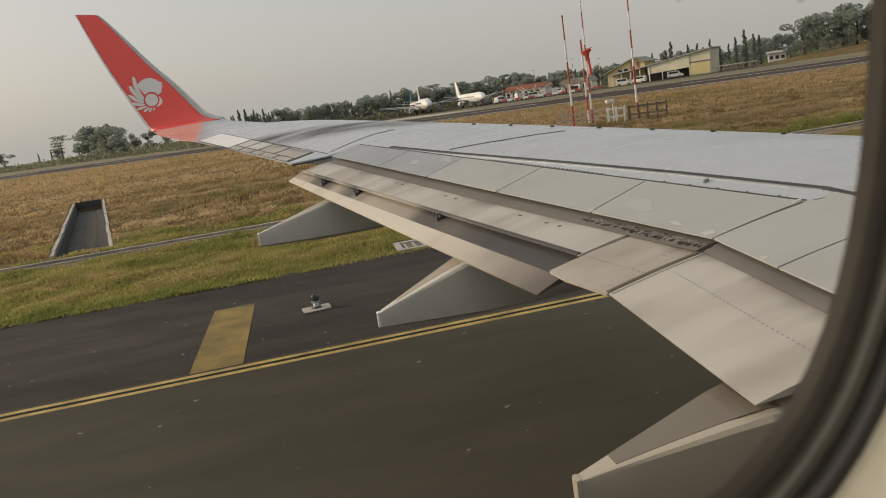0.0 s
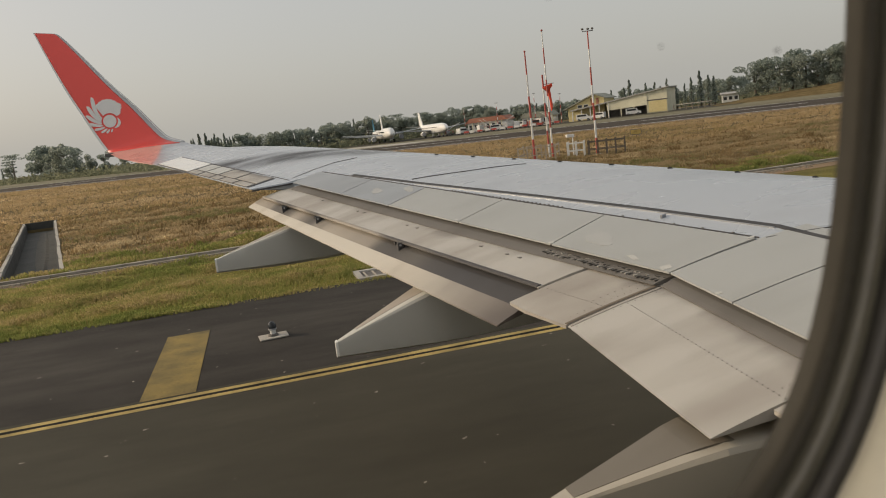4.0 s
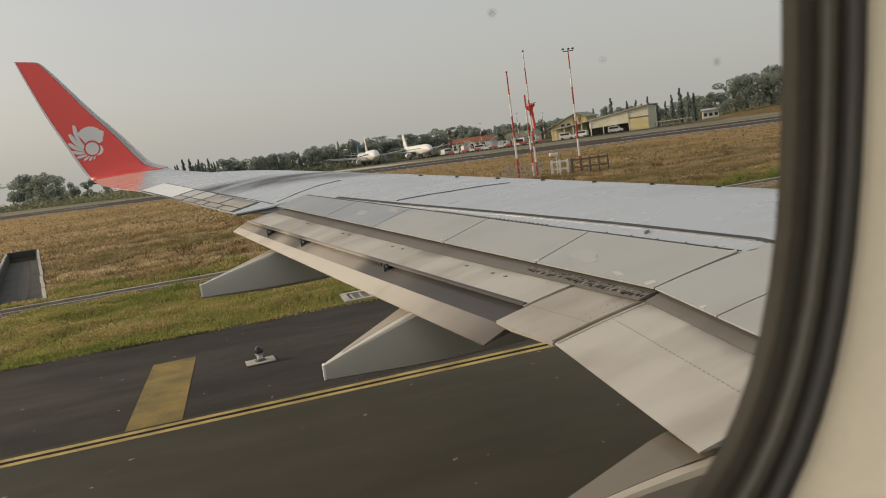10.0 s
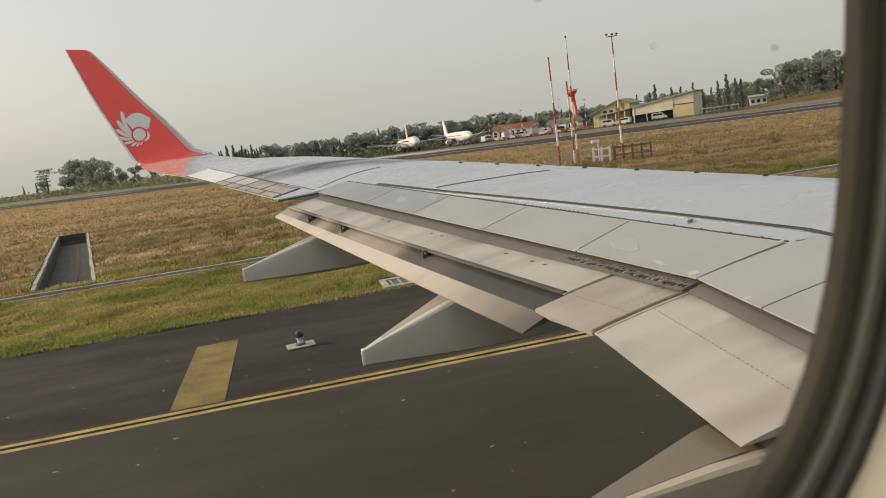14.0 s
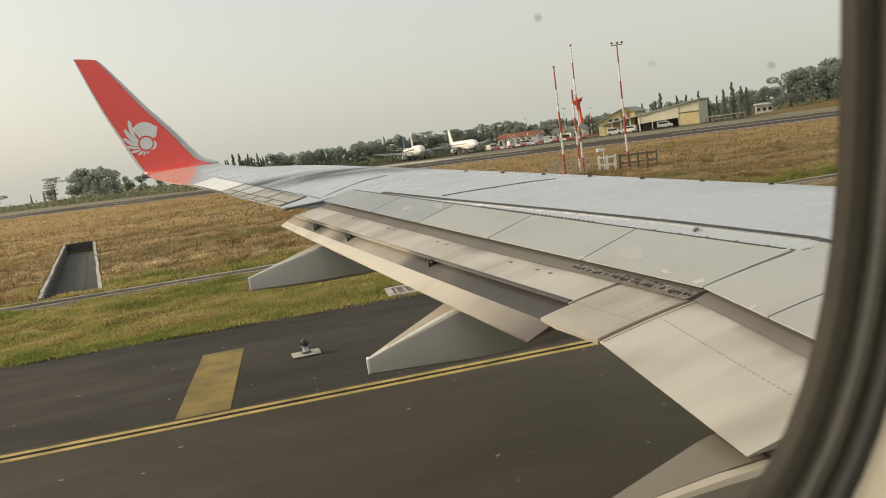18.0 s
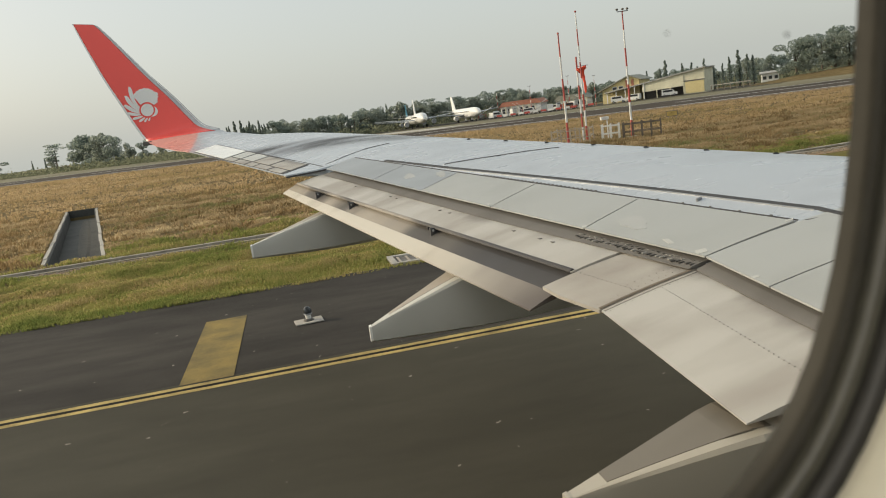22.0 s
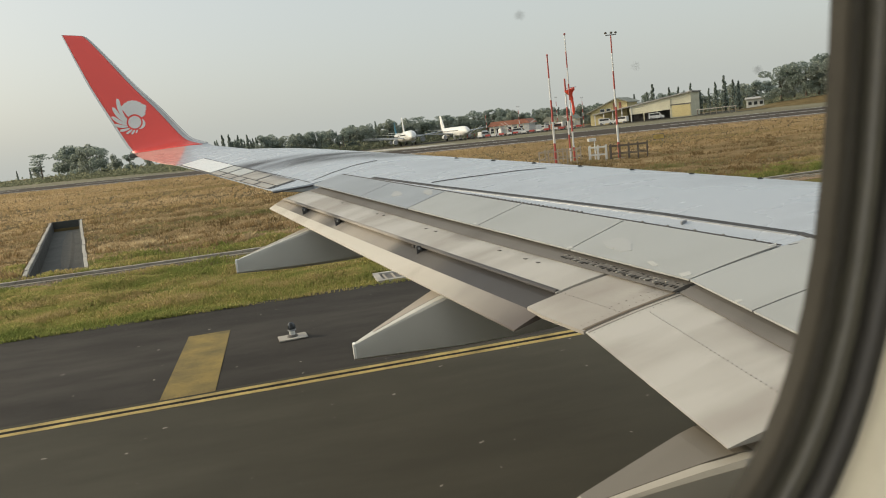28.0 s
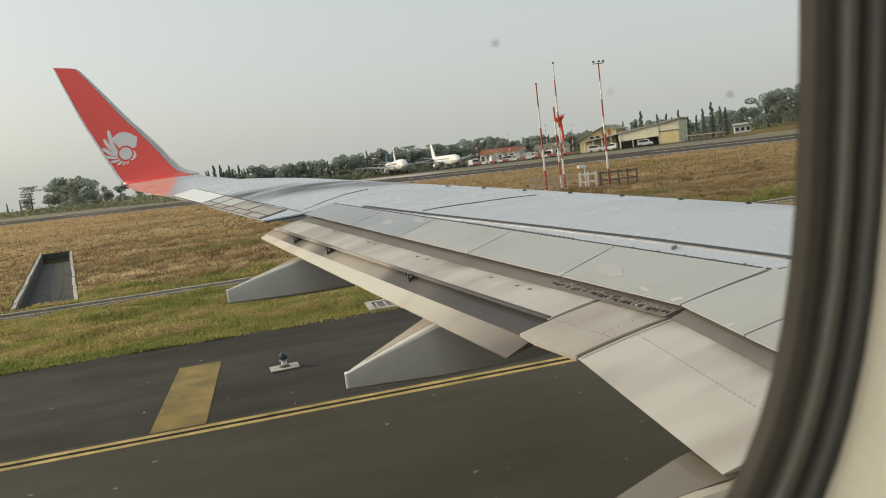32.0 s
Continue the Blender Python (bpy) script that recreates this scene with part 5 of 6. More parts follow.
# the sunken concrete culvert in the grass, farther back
# Recess shade put into the colour: culvert bed and walls are near black.
CULVERT_SHADE = grained("shaded_culvert_concrete", (0.028, 0.029, 0.027), (0.075, 0.074, 0.066), 0.7, 0.8, 0.0, 9.0, 0.4, 0.01)
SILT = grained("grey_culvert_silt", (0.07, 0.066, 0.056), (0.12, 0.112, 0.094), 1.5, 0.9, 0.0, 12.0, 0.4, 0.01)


def culvert():
    ob = empty("culvert", (CUL_X, CUL_Y0, 0))
    def at(c, y, z):
        return (culvert_x(y) + c - CUL_X, y - CUL_Y0, z)
    ys = [CUL_Y0 + 0.16 + (CUL_Y1 - CUL_Y0 - 0.32) * i / 12 for i in range(13)]
    part("bed", loft([[at(0.14, y, -CUL_DEEP + 0.01), at(CUL_W - 0.14, y, -CUL_DEEP + 0.01), at(CUL_W - 0.14, y, -CUL_DEEP + 0.03), at(0.14, y, -CUL_DEEP + 0.03)] for y in ys]), CULVERT_SHADE, ob, "culvert bed, its shade put into the colour")
    r = random.Random(31)
    silt = []
    for i, y in enumerate(ys[1:-1]):
        w = 0.35 * math.sin(math.pi * (i + 1) / 13) + 0.08 * r.random()
        silt.append([at(1.35 - w, y, -CUL_DEEP + 0.03), at(1.35 + w, y, -CUL_DEEP + 0.03), at(1.35 + w * 0.5, y, -CUL_DEEP + 0.09), at(1.35 - w * 0.5, y, -CUL_DEEP + 0.09)])
    part("silt", loft(silt), SILT, ob, "grey strip of dried silt")
    for c0, c1 in ((0.125, 0.19), (CUL_W - 0.19, CUL_W - 0.125)):
        part("side_wall", loft([[at(c0, y, -CUL_DEEP), at(c1, y, -CUL_DEEP), at(c1, y, -0.02), at(c0, y, -0.02)] for y in ys]), CULVERT_SHADE, ob, "concrete side wall, its shade put into the colour")
    for c0, c1 in ((-0.05, 0.12), (CUL_W - 0.12, CUL_W + 0.05)):
        y = CUL_Y0
        while y < CUL_Y1:
            e = min(y + r.uniform(1.6, 2.1), CUL_Y1 + 0.1)
            dz, dc = r.uniform(-0.015, 0.02), r.uniform(-0.02, 0.02)
            part("kerb_stone", loft([[at(c0 + dc, q, -0.2), at(c1 + dc, q, -0.2), at(c1 + dc - 0.01, q, 0.025 + dz), at(c0 + dc + 0.01, q, 0.025 + dz)] for q in (y, e - 0.03)]), CONCRETE, ob)
            y = e
    # the kerb bends round into the drain's own kerb
    for k in range(5):
        ring = []
        for a in (radians(180 + 18 * k), radians(180 + 18 * (k + 1) - 1.5)):
            ca, sa = math.cos(a), math.sin(a)
            ring.append([(CUL_W + 1.28 + rad * ca, rad * sa, z) for rad, z in ((1.40, -0.2), (1.23, -0.2), (1.24, 0.03), (1.39, 0.03))])
        part("kerb_stone", loft(ring), CONCRETE, ob)
    y0 = CUL_Y1 - 0.08
    part("end_wall", loft([[at(c, y0, -CUL_DEEP), at(c, y0 + 0.25, -CUL_DEEP), at(c, y0 + 0.25, 0.04), at(c, y0, 0.04)] for c in (-0.1, CUL_W + 0.1)]), CULVERT_SHADE, ob)
    return tagged(ob, "open sunken concrete culvert with pale kerbs in the grass", "culvert", kind="structure")


culvert()


# ------------------------------------------------------------------ trees
def leaf_cloud(rng, lobes, count, size):
    """Many small leaf clumps, each a bent pair of triangles, spread over lobes (centre, radii)."""
    verts, faces = [], []
    for i in range(count):
        c, r = lobes[rng.randrange(len(lobes))]
        d = Vector((rng.gauss(0, 1), rng.gauss(0, 1), rng.gauss(0, 1))).normalized()
        p = Vector(c) + Vector((d.x * r[0], d.y * r[1], d.z * r[2])) * (rng.random() ** 0.14)
        a = Vector((rng.gauss(0, 1), rng.gauss(0, 1), rng.gauss(0, 0.7))).normalized()
        b = a.cross(Vector((rng.gauss(0, 1), rng.gauss(0, 1), rng.gauss(0, 1)))).normalized()
        s = size * rng.uniform(0.6, 1.5)
        k = len(verts)
        verts += [p - a * s, p + b * s * 0.7 + Vector((0, 0, 0.1 * s)), p + a * s, p - b * s * 0.7 - Vector((0, 0, 0.2 * s))]
        faces += [(k, k + 1, k + 2), (k, k + 2, k + 3)]
    me = bpy.data.meshes.new("crown")
    me.from_pydata(verts, [], faces)
    return me


def tree(kind, seed, h, at):
    rng = random.Random(seed)
    ob = empty("tree", at)
    if kind == "round":
        trunk_h = h * 0.25
        lobes = [((rng.uniform(-0.28, 0.28) * h, rng.uniform(-0.28, 0.28) * h, h * rng.uniform(0.10, 0.86)), (h * rng.uniform(0.12, 0.22), h * rng.uniform(0.12, 0.22), h * rng.uniform(0.08, 0.15))) for _ in range(15)]
        count, size = 4200, 0.020 * h
    elif kind == "spire":
        trunk_h = h * 0.2
        lobes = [((rng.uniform(-0.02, 0.02) * h, rng.uniform(-0.02, 0.02) * h, h * (0.15 + 0.09 * i)), (h * 0.10 * (1.1 - i / 10), h * 0.10 * (1.1 - i / 10), h * 0.07)) for i in range(10)]
        count, size = 1100, 0.02 * h
    elif kind == "layered":
        trunk_h = h * 0.6
        lobes = [((rng.uniform(-0.22, 0.22) * h, rng.uniform(-0.22, 0.22) * h, h * z), (h * rng.uniform(0.12, 0.26), h * rng.uniform(0.12, 0.26), h * 0.035)) for z in (0.55, 0.66, 0.75, 0.84, 0.92, 0.97) for _ in range(2)]
        count, size = 1100, 0.02 * h
    else:
        trunk_h = h * 0.4
        lobes = [((rng.uniform(-0.2, 0.2) * h, rng.uniform(-0.2, 0.2) * h, h * rng.uniform(0.10, 0.92)), (h * rng.uniform(0.08, 0.16), h * rng.uniform(0.08, 0.16), h * rng.uniform(0.07, 0.12))) for _ in range(15)]
        count, size = 3400, 0.019 * h
    bm = bmesh.new()
    tube_into(bm, (0, 0, -0.2), (0.02 * h, 0, trunk_h), 0.030 * h, 0.020 * h, 8)
    tube_into(bm, (0.02 * h, 0, trunk_h), (0.01 * h, 0.01 * h, h * 0.8), 0.019 * h, 0.007 * h, 7)
    for c, r in lobes[:6]:
        tube_into(bm, (0.015 * h, 0, trunk_h * rng.uniform(0.85, 1.15)), c, 0.012 * h, 0.004 * h, 5)
    part("trunk", bm, BARK, ob)
    me = leaf_cloud(rng, lobes, count, size)
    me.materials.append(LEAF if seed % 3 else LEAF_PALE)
    crown = new("crown", me)
    crown.parent = ob
    return tagged(ob, {"round": "broad leafy tree with a rounded uneven crown", "spire": "slim dark conical tree", "layered": "tall thin tree with flat layered branches", "open": "leafy tree with an open ragged crown"}[kind], "tree", group="trees beyond the runway")


KINDS = ["round", "open", "spire", "layered", "round", "open"]
PROTO = [tree(KINDS[i % 6], 11 + i, 10.0, (400 + 25 * i, 520, 0)) for i in range(12)]
rng = random.Random(5)


def plant(proto, x, y, h):
    m = Matrix.Translation((x, y, -0.1)) @ Matrix.Rotation(rng.uniform(0, 6.28), 4, "Z")
    t = copy_thing(proto, m)
    t.scale = (h / 10 * rng.uniform(0.9, 1.15),) * 2 + (h / 10,)
    return t


# belt of wood beyond the runway
LINE = [(-14, 285), (10, 292), (54, 314), (109, 326), (151, 296), (170, 240), (230, 205), (300, 190)]
for (xa, ya), (xb, yb) in zip(LINE, LINE[1:]):
    n = int(math.hypot(xb - xa, yb - ya) / 1.8)
    for i in range(n):
        f = (i + rng.random()) / n
        x, y = xa + (xb - xa) * f, ya + (yb - ya) * f
        d = math.hypot(x, y)
        h = (8.5 + 6.0 * (0.5 + 0.5 * noise.noise((x * 0.03, y * 0.03, 2)))) * d / 310 * rng.uniform(0.75, 1.2) * (0.86 if x < 70 else 0.95 if x < 110 else 0.72)
        back = rng.uniform(0, 26)
        kind = rng.choices(range(12), weights=[4, 3, 1, 1, 4, 3, 4, 3, 1, 1, 4, 3])[0]
        plant(PROTO[kind], x + back * x / d, y + back * y / d, h)
# scattered trees to the side, with gaps of sky between
for x, y, h, k in ((-196, 560, 19, 0), (-178, 575, 13, 2), (-165, 560, 14, 2), (-150, 520, 15, 4), (-141, 500, 24, 3), (-130, 495, 12, 2), (-118, 470, 20, 6), (-112, 462, 17, 10), (-104, 440, 22, 0), (-95, 425, 21, 4),
                   (-88, 415, 19, 6), (-79, 402, 16, 1), (-70, 392, 13, 5), (-60, 380, 12, 7), (-52, 372, 9, 8), (-47, 368, 10, 8), (-42, 362, 11, 2), (-37, 352, 10, 2), (-30, 335, 9, 1), (-22, 315, 8, 5), (-230, 600, 17, 1), (-245, 610, 18, 0), (-268, 640, 15, 2), (-285, 650, 18, 4)):
    plant(PROTO[k], x, y, h * (0.88 if -125 < x < -50 else 0.72))


# a clump of slim trees where the belt thins out
for i in range(14):
    plant(PROTO[2 if i % 2 else 8], -21 + 1.15 * i + rng.uniform(-0.4, 0.4), 292 + rng.uniform(-3, 3), rng.uniform(8.0, 12.0))


def scrub():
    """Low bushes and rank grass at the foot of the wood."""
    r = random.Random(9)
    verts, faces = [], []
    pts = [(-300, 640), (-190, 545), (-100, 430), (-60, 372), (-14, 279)] + LINE[1:]
    for (xa, ya), (xb, yb) in zip(pts, pts[1:]):
        for i in range(int(math.hypot(xb - xa, yb - ya) * 24)):
            f = r.random()
            x, y = xa + (xb - xa) * f + r.gauss(0, 5), ya + (yb - ya) * f + r.gauss(0, 6) - 9
            z = abs(r.gauss(0, 1.5))
            s = r.uniform(0.3, 0.8)
            a = Vector((r.gauss(0, 1), r.gauss(0, 1), r.gauss(0, 0.8))).normalized() * s
            b = Vector((r.gauss(0, 1), r.gauss(0, 1), r.gauss(0, 0.8))).normalized() * s
            p, k = Vector((x, y, z)), len(verts)
            verts += [p - a, p + b, p + a, p - b]
            faces += [(k, k + 1, k + 2), (k, k + 2, k + 3)]
    me = bpy.data.meshes.new("scrub")
    me.from_pydata(verts, [], faces)
    me.materials.append(SCRUB)
    return tagged(new("scrub", me), "low green scrub at the foot of the trees", "bushes", kind="stuff")


scrub()


# ------------------------------------------------------------------ grass
def turf(name, mat, label, count, x_of, y_range, height, width, seed, low=0.3):
    """Tufts of three bent blades."""
    g = np.random.default_rng(seed)
    y = g.uniform(*y_range, count)
    lo, hi = x_of(y)
    x = lo + (hi - lo) * g.random(count)
    lump = np.array([0.5 + 0.5 * noise.noise((a * 0.8, b * 0.8, seed)) + 0.4 * noise.noise((a * 0.2, b * 0.5, seed + 3)) for a, b in zip(x, y)])
    ragged = g.normal(0, 0.13, count)
    cx = CUL_X + CUL_SLANT * (np.clip(y, CUL_Y0, CUL_Y1) - CUL_Y0)
    keep = ~((y > CUL_Y0 - 0.1) & (y < CUL_Y1 + 0.2) & (x > cx - 0.15) & (x < cx + CUL_W + 0.12)) & ~((abs(x - 3.4) < 1.3) & (abs(y - 21.15) < 0.66)) & ~((y > 29.15 + 2.2 * ragged) & (y < 31.0 + ragged)) & (g.random(count) < 0.05 + 2.1 * np.clip(lump - 0.22, 0, 1) ** 1.3)
    x, y, lump = x[keep], y[keep], lump[keep]
    n = len(x)
    patch = low + 2.2 * np.clip(lump - 0.1, 0, 1.1) ** 1.7
    verts, faces = np.zeros((n, 3, 4, 3)), []
    for b in range(3):
        ang = g.uniform(0, 2 * np.pi, n)
        lean = g.uniform(0.1, 0.9, n)
        h = height * patch * g.uniform(0.5, 1.3, n)
        w = width * g.uniform(0.6, 1.4, n)
        dx, dy = np.cos(ang), np.sin(ang)
        ox, oy = g.normal(0, width, n), g.normal(0, width, n)
        px, py = x + ox, y + oy
        verts[:, b, 0] = np.stack([px - dy * w, py + dx * w, np.full(n, -0.05)], -1)
        verts[:, b, 1] = np.stack([px + dy * w, py - dx * w, np.full(n, -0.05)], -1)
        verts[:, b, 2] = np.stack([px + dx * lean * h * 0.4 + dy * w * 0.6, py + dy * lean * h * 0.4 - dx * w * 0.6, h * 0.7], -1)
        verts[:, b, 3] = np.stack([px + dx * lean * h, py + dy * lean * h, h], -1)
    v = verts.reshape(-1, 3)
    k = np.arange(n * 3) * 4
    f = np.concatenate([np.stack([k, k + 1, k + 2], -1), np.stack([k, k + 2, k + 3], -1)])
    me = bpy.data.meshes.new(name)
    me.from_pydata(v.tolist(), [], f.tolist())
    me.materials.append(mat)
    return tagged(new(name, me), label, "grass", kind="stuff")


turf("verge_grass", GRASS_GREEN, "short green and straw-coloured grass beside the taxiway", 165000, lambda y: (-0.55 * y, 0.45 * y), (20.05, 30.1), 0.088, 0.0095, 3)
turf("drain_grass", GRASS_GREEN, "green and straw-coloured grass along the far side of the drain", 34000, lambda y: (-0.62 * y, 0.95 * y), (31.0, 36.5), 0.125, 0.016, 8)
turf("field_grass", GRASS_DRY, "dry straw-coloured airfield grass", 120000, lambda y: (-0.52 * y, 0.9 * y), (33.0, 60), 0.145, 0.021, 4, 0.15)
turf("tussock_grass", TUSSOCK, "taller brown tussocks scattered through the dry grass", 26000, lambda y: (-0.5 * y, 0.85 * y), (32.5, 66), 0.20, 0.022, 14, 0.0)
turf("far_grass", GRASS_FAR, "dry brown grass towards the runway", 75000, lambda y: (-0.72 * y, np.minimum(0.95 * y, 55 - (y - 112) / 0.855)), (58, 125), 0.16, 0.055, 5, 0.25)
turf("distant_grass", GRASS_FAR, "dry brown grass reaching the runway's edge", 42000, lambda y: (-0.74 * y, 55 - (y - 112) / 0.855), (118, 238), 0.19, 0.11, 6, 0.25)


# ------------------------------------------------------------------ small white houses among the trees
def house(x, y, w, d, h, turn, label):
    ob = empty("house", (x, y, -0.1))
    ob.rotation_euler.z = turn
    part("wall", box(-w / 2, w / 2, -d / 2, d / 2, 0, h), MASTWHITE, ob, "white rendered wall")
    ov = 0.5
    bm = loft([[(s * (w / 2 + ov), -d / 2 - ov, h - 0.1), (s * (w / 2 + ov), d / 2 + ov, h - 0.1), (s * (w / 2 + ov), d / 2 + ov, h + 0.1), (s * (w / 2 + ov), 0, h + d * 0.16), (s * (w / 2 + ov), -d / 2 - ov, h + 0.1)] for s in (-1, 1)])
    part("roof", bm, ROOF, ob, "grey pitched roof")
    for i in range(3):
        wx = -w / 3 + i * w / 3
        win = part("window", box(wx - 0.6, wx + 0.6, -d / 2 - 0.03, -d / 2 + 0.05, h * 0.35, h * 0.75), MASTWHITE, ob, "white window frame")
        part("pane", box(wx - 0.5, wx + 0.5, -d / 2 - 0.035, -d / 2 - 0.02, h * 0.38, h * 0.72), GLASSY, win, "dark window pane")
    return tagged(ob, label, "house")


house(152, 214, 5, 4, 3.0, -0.55, "small white house standing before the trees")


# ------------------------------------------------------------------ terminal apron beyond the runway
def beyond(s, d, turn=0.0):
    """A place s metres along the runway and d metres across it, with a turn against it."""
    p = RW @ Vector((s, d, 0))
    return p.x, p.y, RW.to_euler().z + turn


OCHRE = grained("yellow_ochre_wall_paint", (0.60, 0.50, 0.25), (0.72, 0.62, 0.34), 0.5, 0.8, 0.0, 10.0, 0.05)
BRICKRED = grained("red_brown_paint", (0.30, 0.12, 0.08), (0.40, 0.18, 0.12), 0.8, 0.8, 0.0, 12.0, 0.05)
MOSSROOF = grained("mossy_roof_sheet", (0.20, 0.21, 0.17), (0.30, 0.30, 0.25), 0.5, 0.7, 0.1, 9.0, 0.1)
TAILBLUE = grained("blue_tail_paint", (0.06, 0.20, 0.30), (0.09, 0.27, 0.38), 0.6, 0.4, 0.0, 20.0, 0.02)


def prism(profile, y0, y1):
    """An outline in x and z drawn out along y."""
    return loft([[(x, y, z) for x, z in profile] for y in (y0, y1)])


def hangar(x, y, turn):
    ob = empty("hangar", (x, y, 0.02))
    ob.rotation_euler.z = turn
    part("gable_wall", prism([(-15.5, 0), (-3.5, 0), (-3.5, 6.5), (-6.5, 7.7), (-15.5, 4.2)], -5, 9), OCHRE, ob, "yellow gabled front")
    part("gable_roof", prism([(-16.8, 3.75), (-6.5, 7.75), (-2.6, 6.2), (-2.6, 6.5), (-6.5, 8.1), (-16.8, 4.1)], -6.2, 9.6), MOSSROOF, ob, "mossy grey gabled roof")
    for wx in (-11.4, -9.4):
        w = part("window", box(wx - 0.8, wx + 0.8, -5.1, -4.9, 4.0, 5.0), MASTWHITE, ob, "pale window frame")
        part("pane", box(wx - 0.65, wx + 0.65, -5.14, -5.08, 4.12, 4.88), GLASSY, w, "dark window pane")
    for wx in (-7.4, -5.6):
        part("pilaster", box(wx - 0.4, wx + 0.4, -5.16, -4.98, 4.2, 6.6), BRICKRED, ob, "red-brown pilaster")
    part("canopy", prism([(-13.5, 3.3), (-2.0, 4.6), (17.2, 7.2), (17.2, 7.5), (-2.0, 4.95), (-13.5, 3.6)], -9.5, 8), ROOF, ob, "long pale grey sheet roof rising to one end")
    # Dark sheet in place of the shade at the back of the bay.
    part("bay_shade", box(-13.4, -1.5, -2.0, -1.8, 0, 3.6), COVE, ob, "dark sheet painted as the shade inside the open bay")
    for i in range(5):
        part("post", box(-13.0 + 2.9 * i, -12.75 + 2.9 * i, -9.2, -8.95, 0, 3.5 + 0.3 * i), MASTWHITE, ob)
    part("hall_wall", prism([(-1.8, 2.2), (10.6, 2.6), (10.6, 6.3), (-1.8, 4.6)], -9.0, -8.8), WALLPAINT, ob, "cream wall above an open front")
    # The hall's inner shade is likewise a dark-coloured sheet.
    part("hall_shade", box(-1.8, 10.6, -4.2, -4.0, 0, 2.7), COVE, ob, "dark sheet painted as the shade inside the open hall")
    for i in range(4):
        part("post", box(-1.6 + 4.0 * i, -1.35 + 4.0 * i, -8.98, -8.75, 0, 2.6), WALLPAINT, ob)
    part("end_block", prism([(10.6, 0), (16.6, 0), (16.6, 7.1), (10.6, 6.3)], -8.8, 7.0), WALLPAINT, ob, "cream end block")
    part("end_ledge", box(10.6, 16.7, -8.98, -8.78, 3.7, 4.0), COVE, ob, "dark ledge across the end block")
    part("lower_wall", box(11.0, 16.4, -8.92, -8.78, 0.2, 3.6), OCHRE, ob, "yellow lower wall")
    return tagged(ob, "cream hangar hall with long pale roof and yellow gabled office", "hangar")


hangar(*beyond(-24.5, 115))


def shed(x, y, turn, w, h, roof):
    ob = empty("apron_building", (x, y, 0.02))
    ob.rotation_euler.z = turn
    part("wall", box(-w / 2, w / 2, -3, 3, 0, h), MASTWHITE, ob, "white rendered wall")
    part("roof", prism([(-w / 2 - 0.6, h - 0.1), (w / 2 + 0.6, h - 0.1), (w / 2 - 1.2, h + 1.5), (-w / 2 + 1.2, h + 1.5)], -3.7, 3.7), roof, ob, "hipped roof")
    for i in range(int(w / 2.2)):
        wx = -w / 2 + 1.1 + 2.2 * i
        part("window", box(wx - 0.55, wx + 0.55, -3.05, -2.9, h * 0.3, h * 0.75), GLASSY, ob, "dark window")
        part("column", box(wx + 0.95, wx + 1.2, -3.8, -3.55, 0, h), WALLPAINT, ob)
    return tagged(ob, "low white apron building with a hipped roof", "building", group="buildings beside the apron")


shed(*beyond(-70, 116), 15, 3.4, BRICKRED)
shed(*beyond(-53, 120), 11, 3.0, MOSSROOF)


def van(x, y, turn, mat, label):
    ob = empty("van", (x, y, 0.02))
    ob.rotation_euler.z = turn
    part("body", prism([(-2.3, 0.45), (2.3, 0.45), (2.3, 1.1), (1.55, 1.25), (1.0, 2.05), (-2.25, 2.1)], -0.9, 0.9), mat, ob)
    part("windscreen", prism([(1.60, 1.24), (1.05, 2.0), (1.10, 2.02), (1.66, 1.28)], -0.8, 0.8), GLASSY, ob, "dark windscreen")
    for s in (-0.92, 0.90):
        part("side_window", box(-1.9, 0.9, s, s + 0.02, 1.35, 1.9), GLASSY, ob, "dark side window")
        for wx in (-1.5, 1.4):
            wheel = part("wheel", tube((wx, s - 0.08, 0.36), (wx, s + 0.10, 0.36), 0.36, None, 12), TYRE, ob)
            part("rim", tube((wx, s - 0.10, 0.36), (wx, s + 0.12, 0.36), 0.2, None, 10), METAL, wheel, "metal wheel rim")
    return tagged(ob, label, "vehicle", group="vehicles on the apron")


for k, (sx, d, a) in enumerate(((-62, 102, 0.2), (-55, 104, 2.9), (-48, 101, 0.5), (-33, 103, 0.1), (-28.5, 103, 3.0), (-18, 105, 0.2), (-75, 103, 1.2))):
    van(*beyond(sx, d, a), BRICKRED if k == 2 else MASTWHITE, "red van parked on the apron" if k == 2 else "white van parked on the apron")


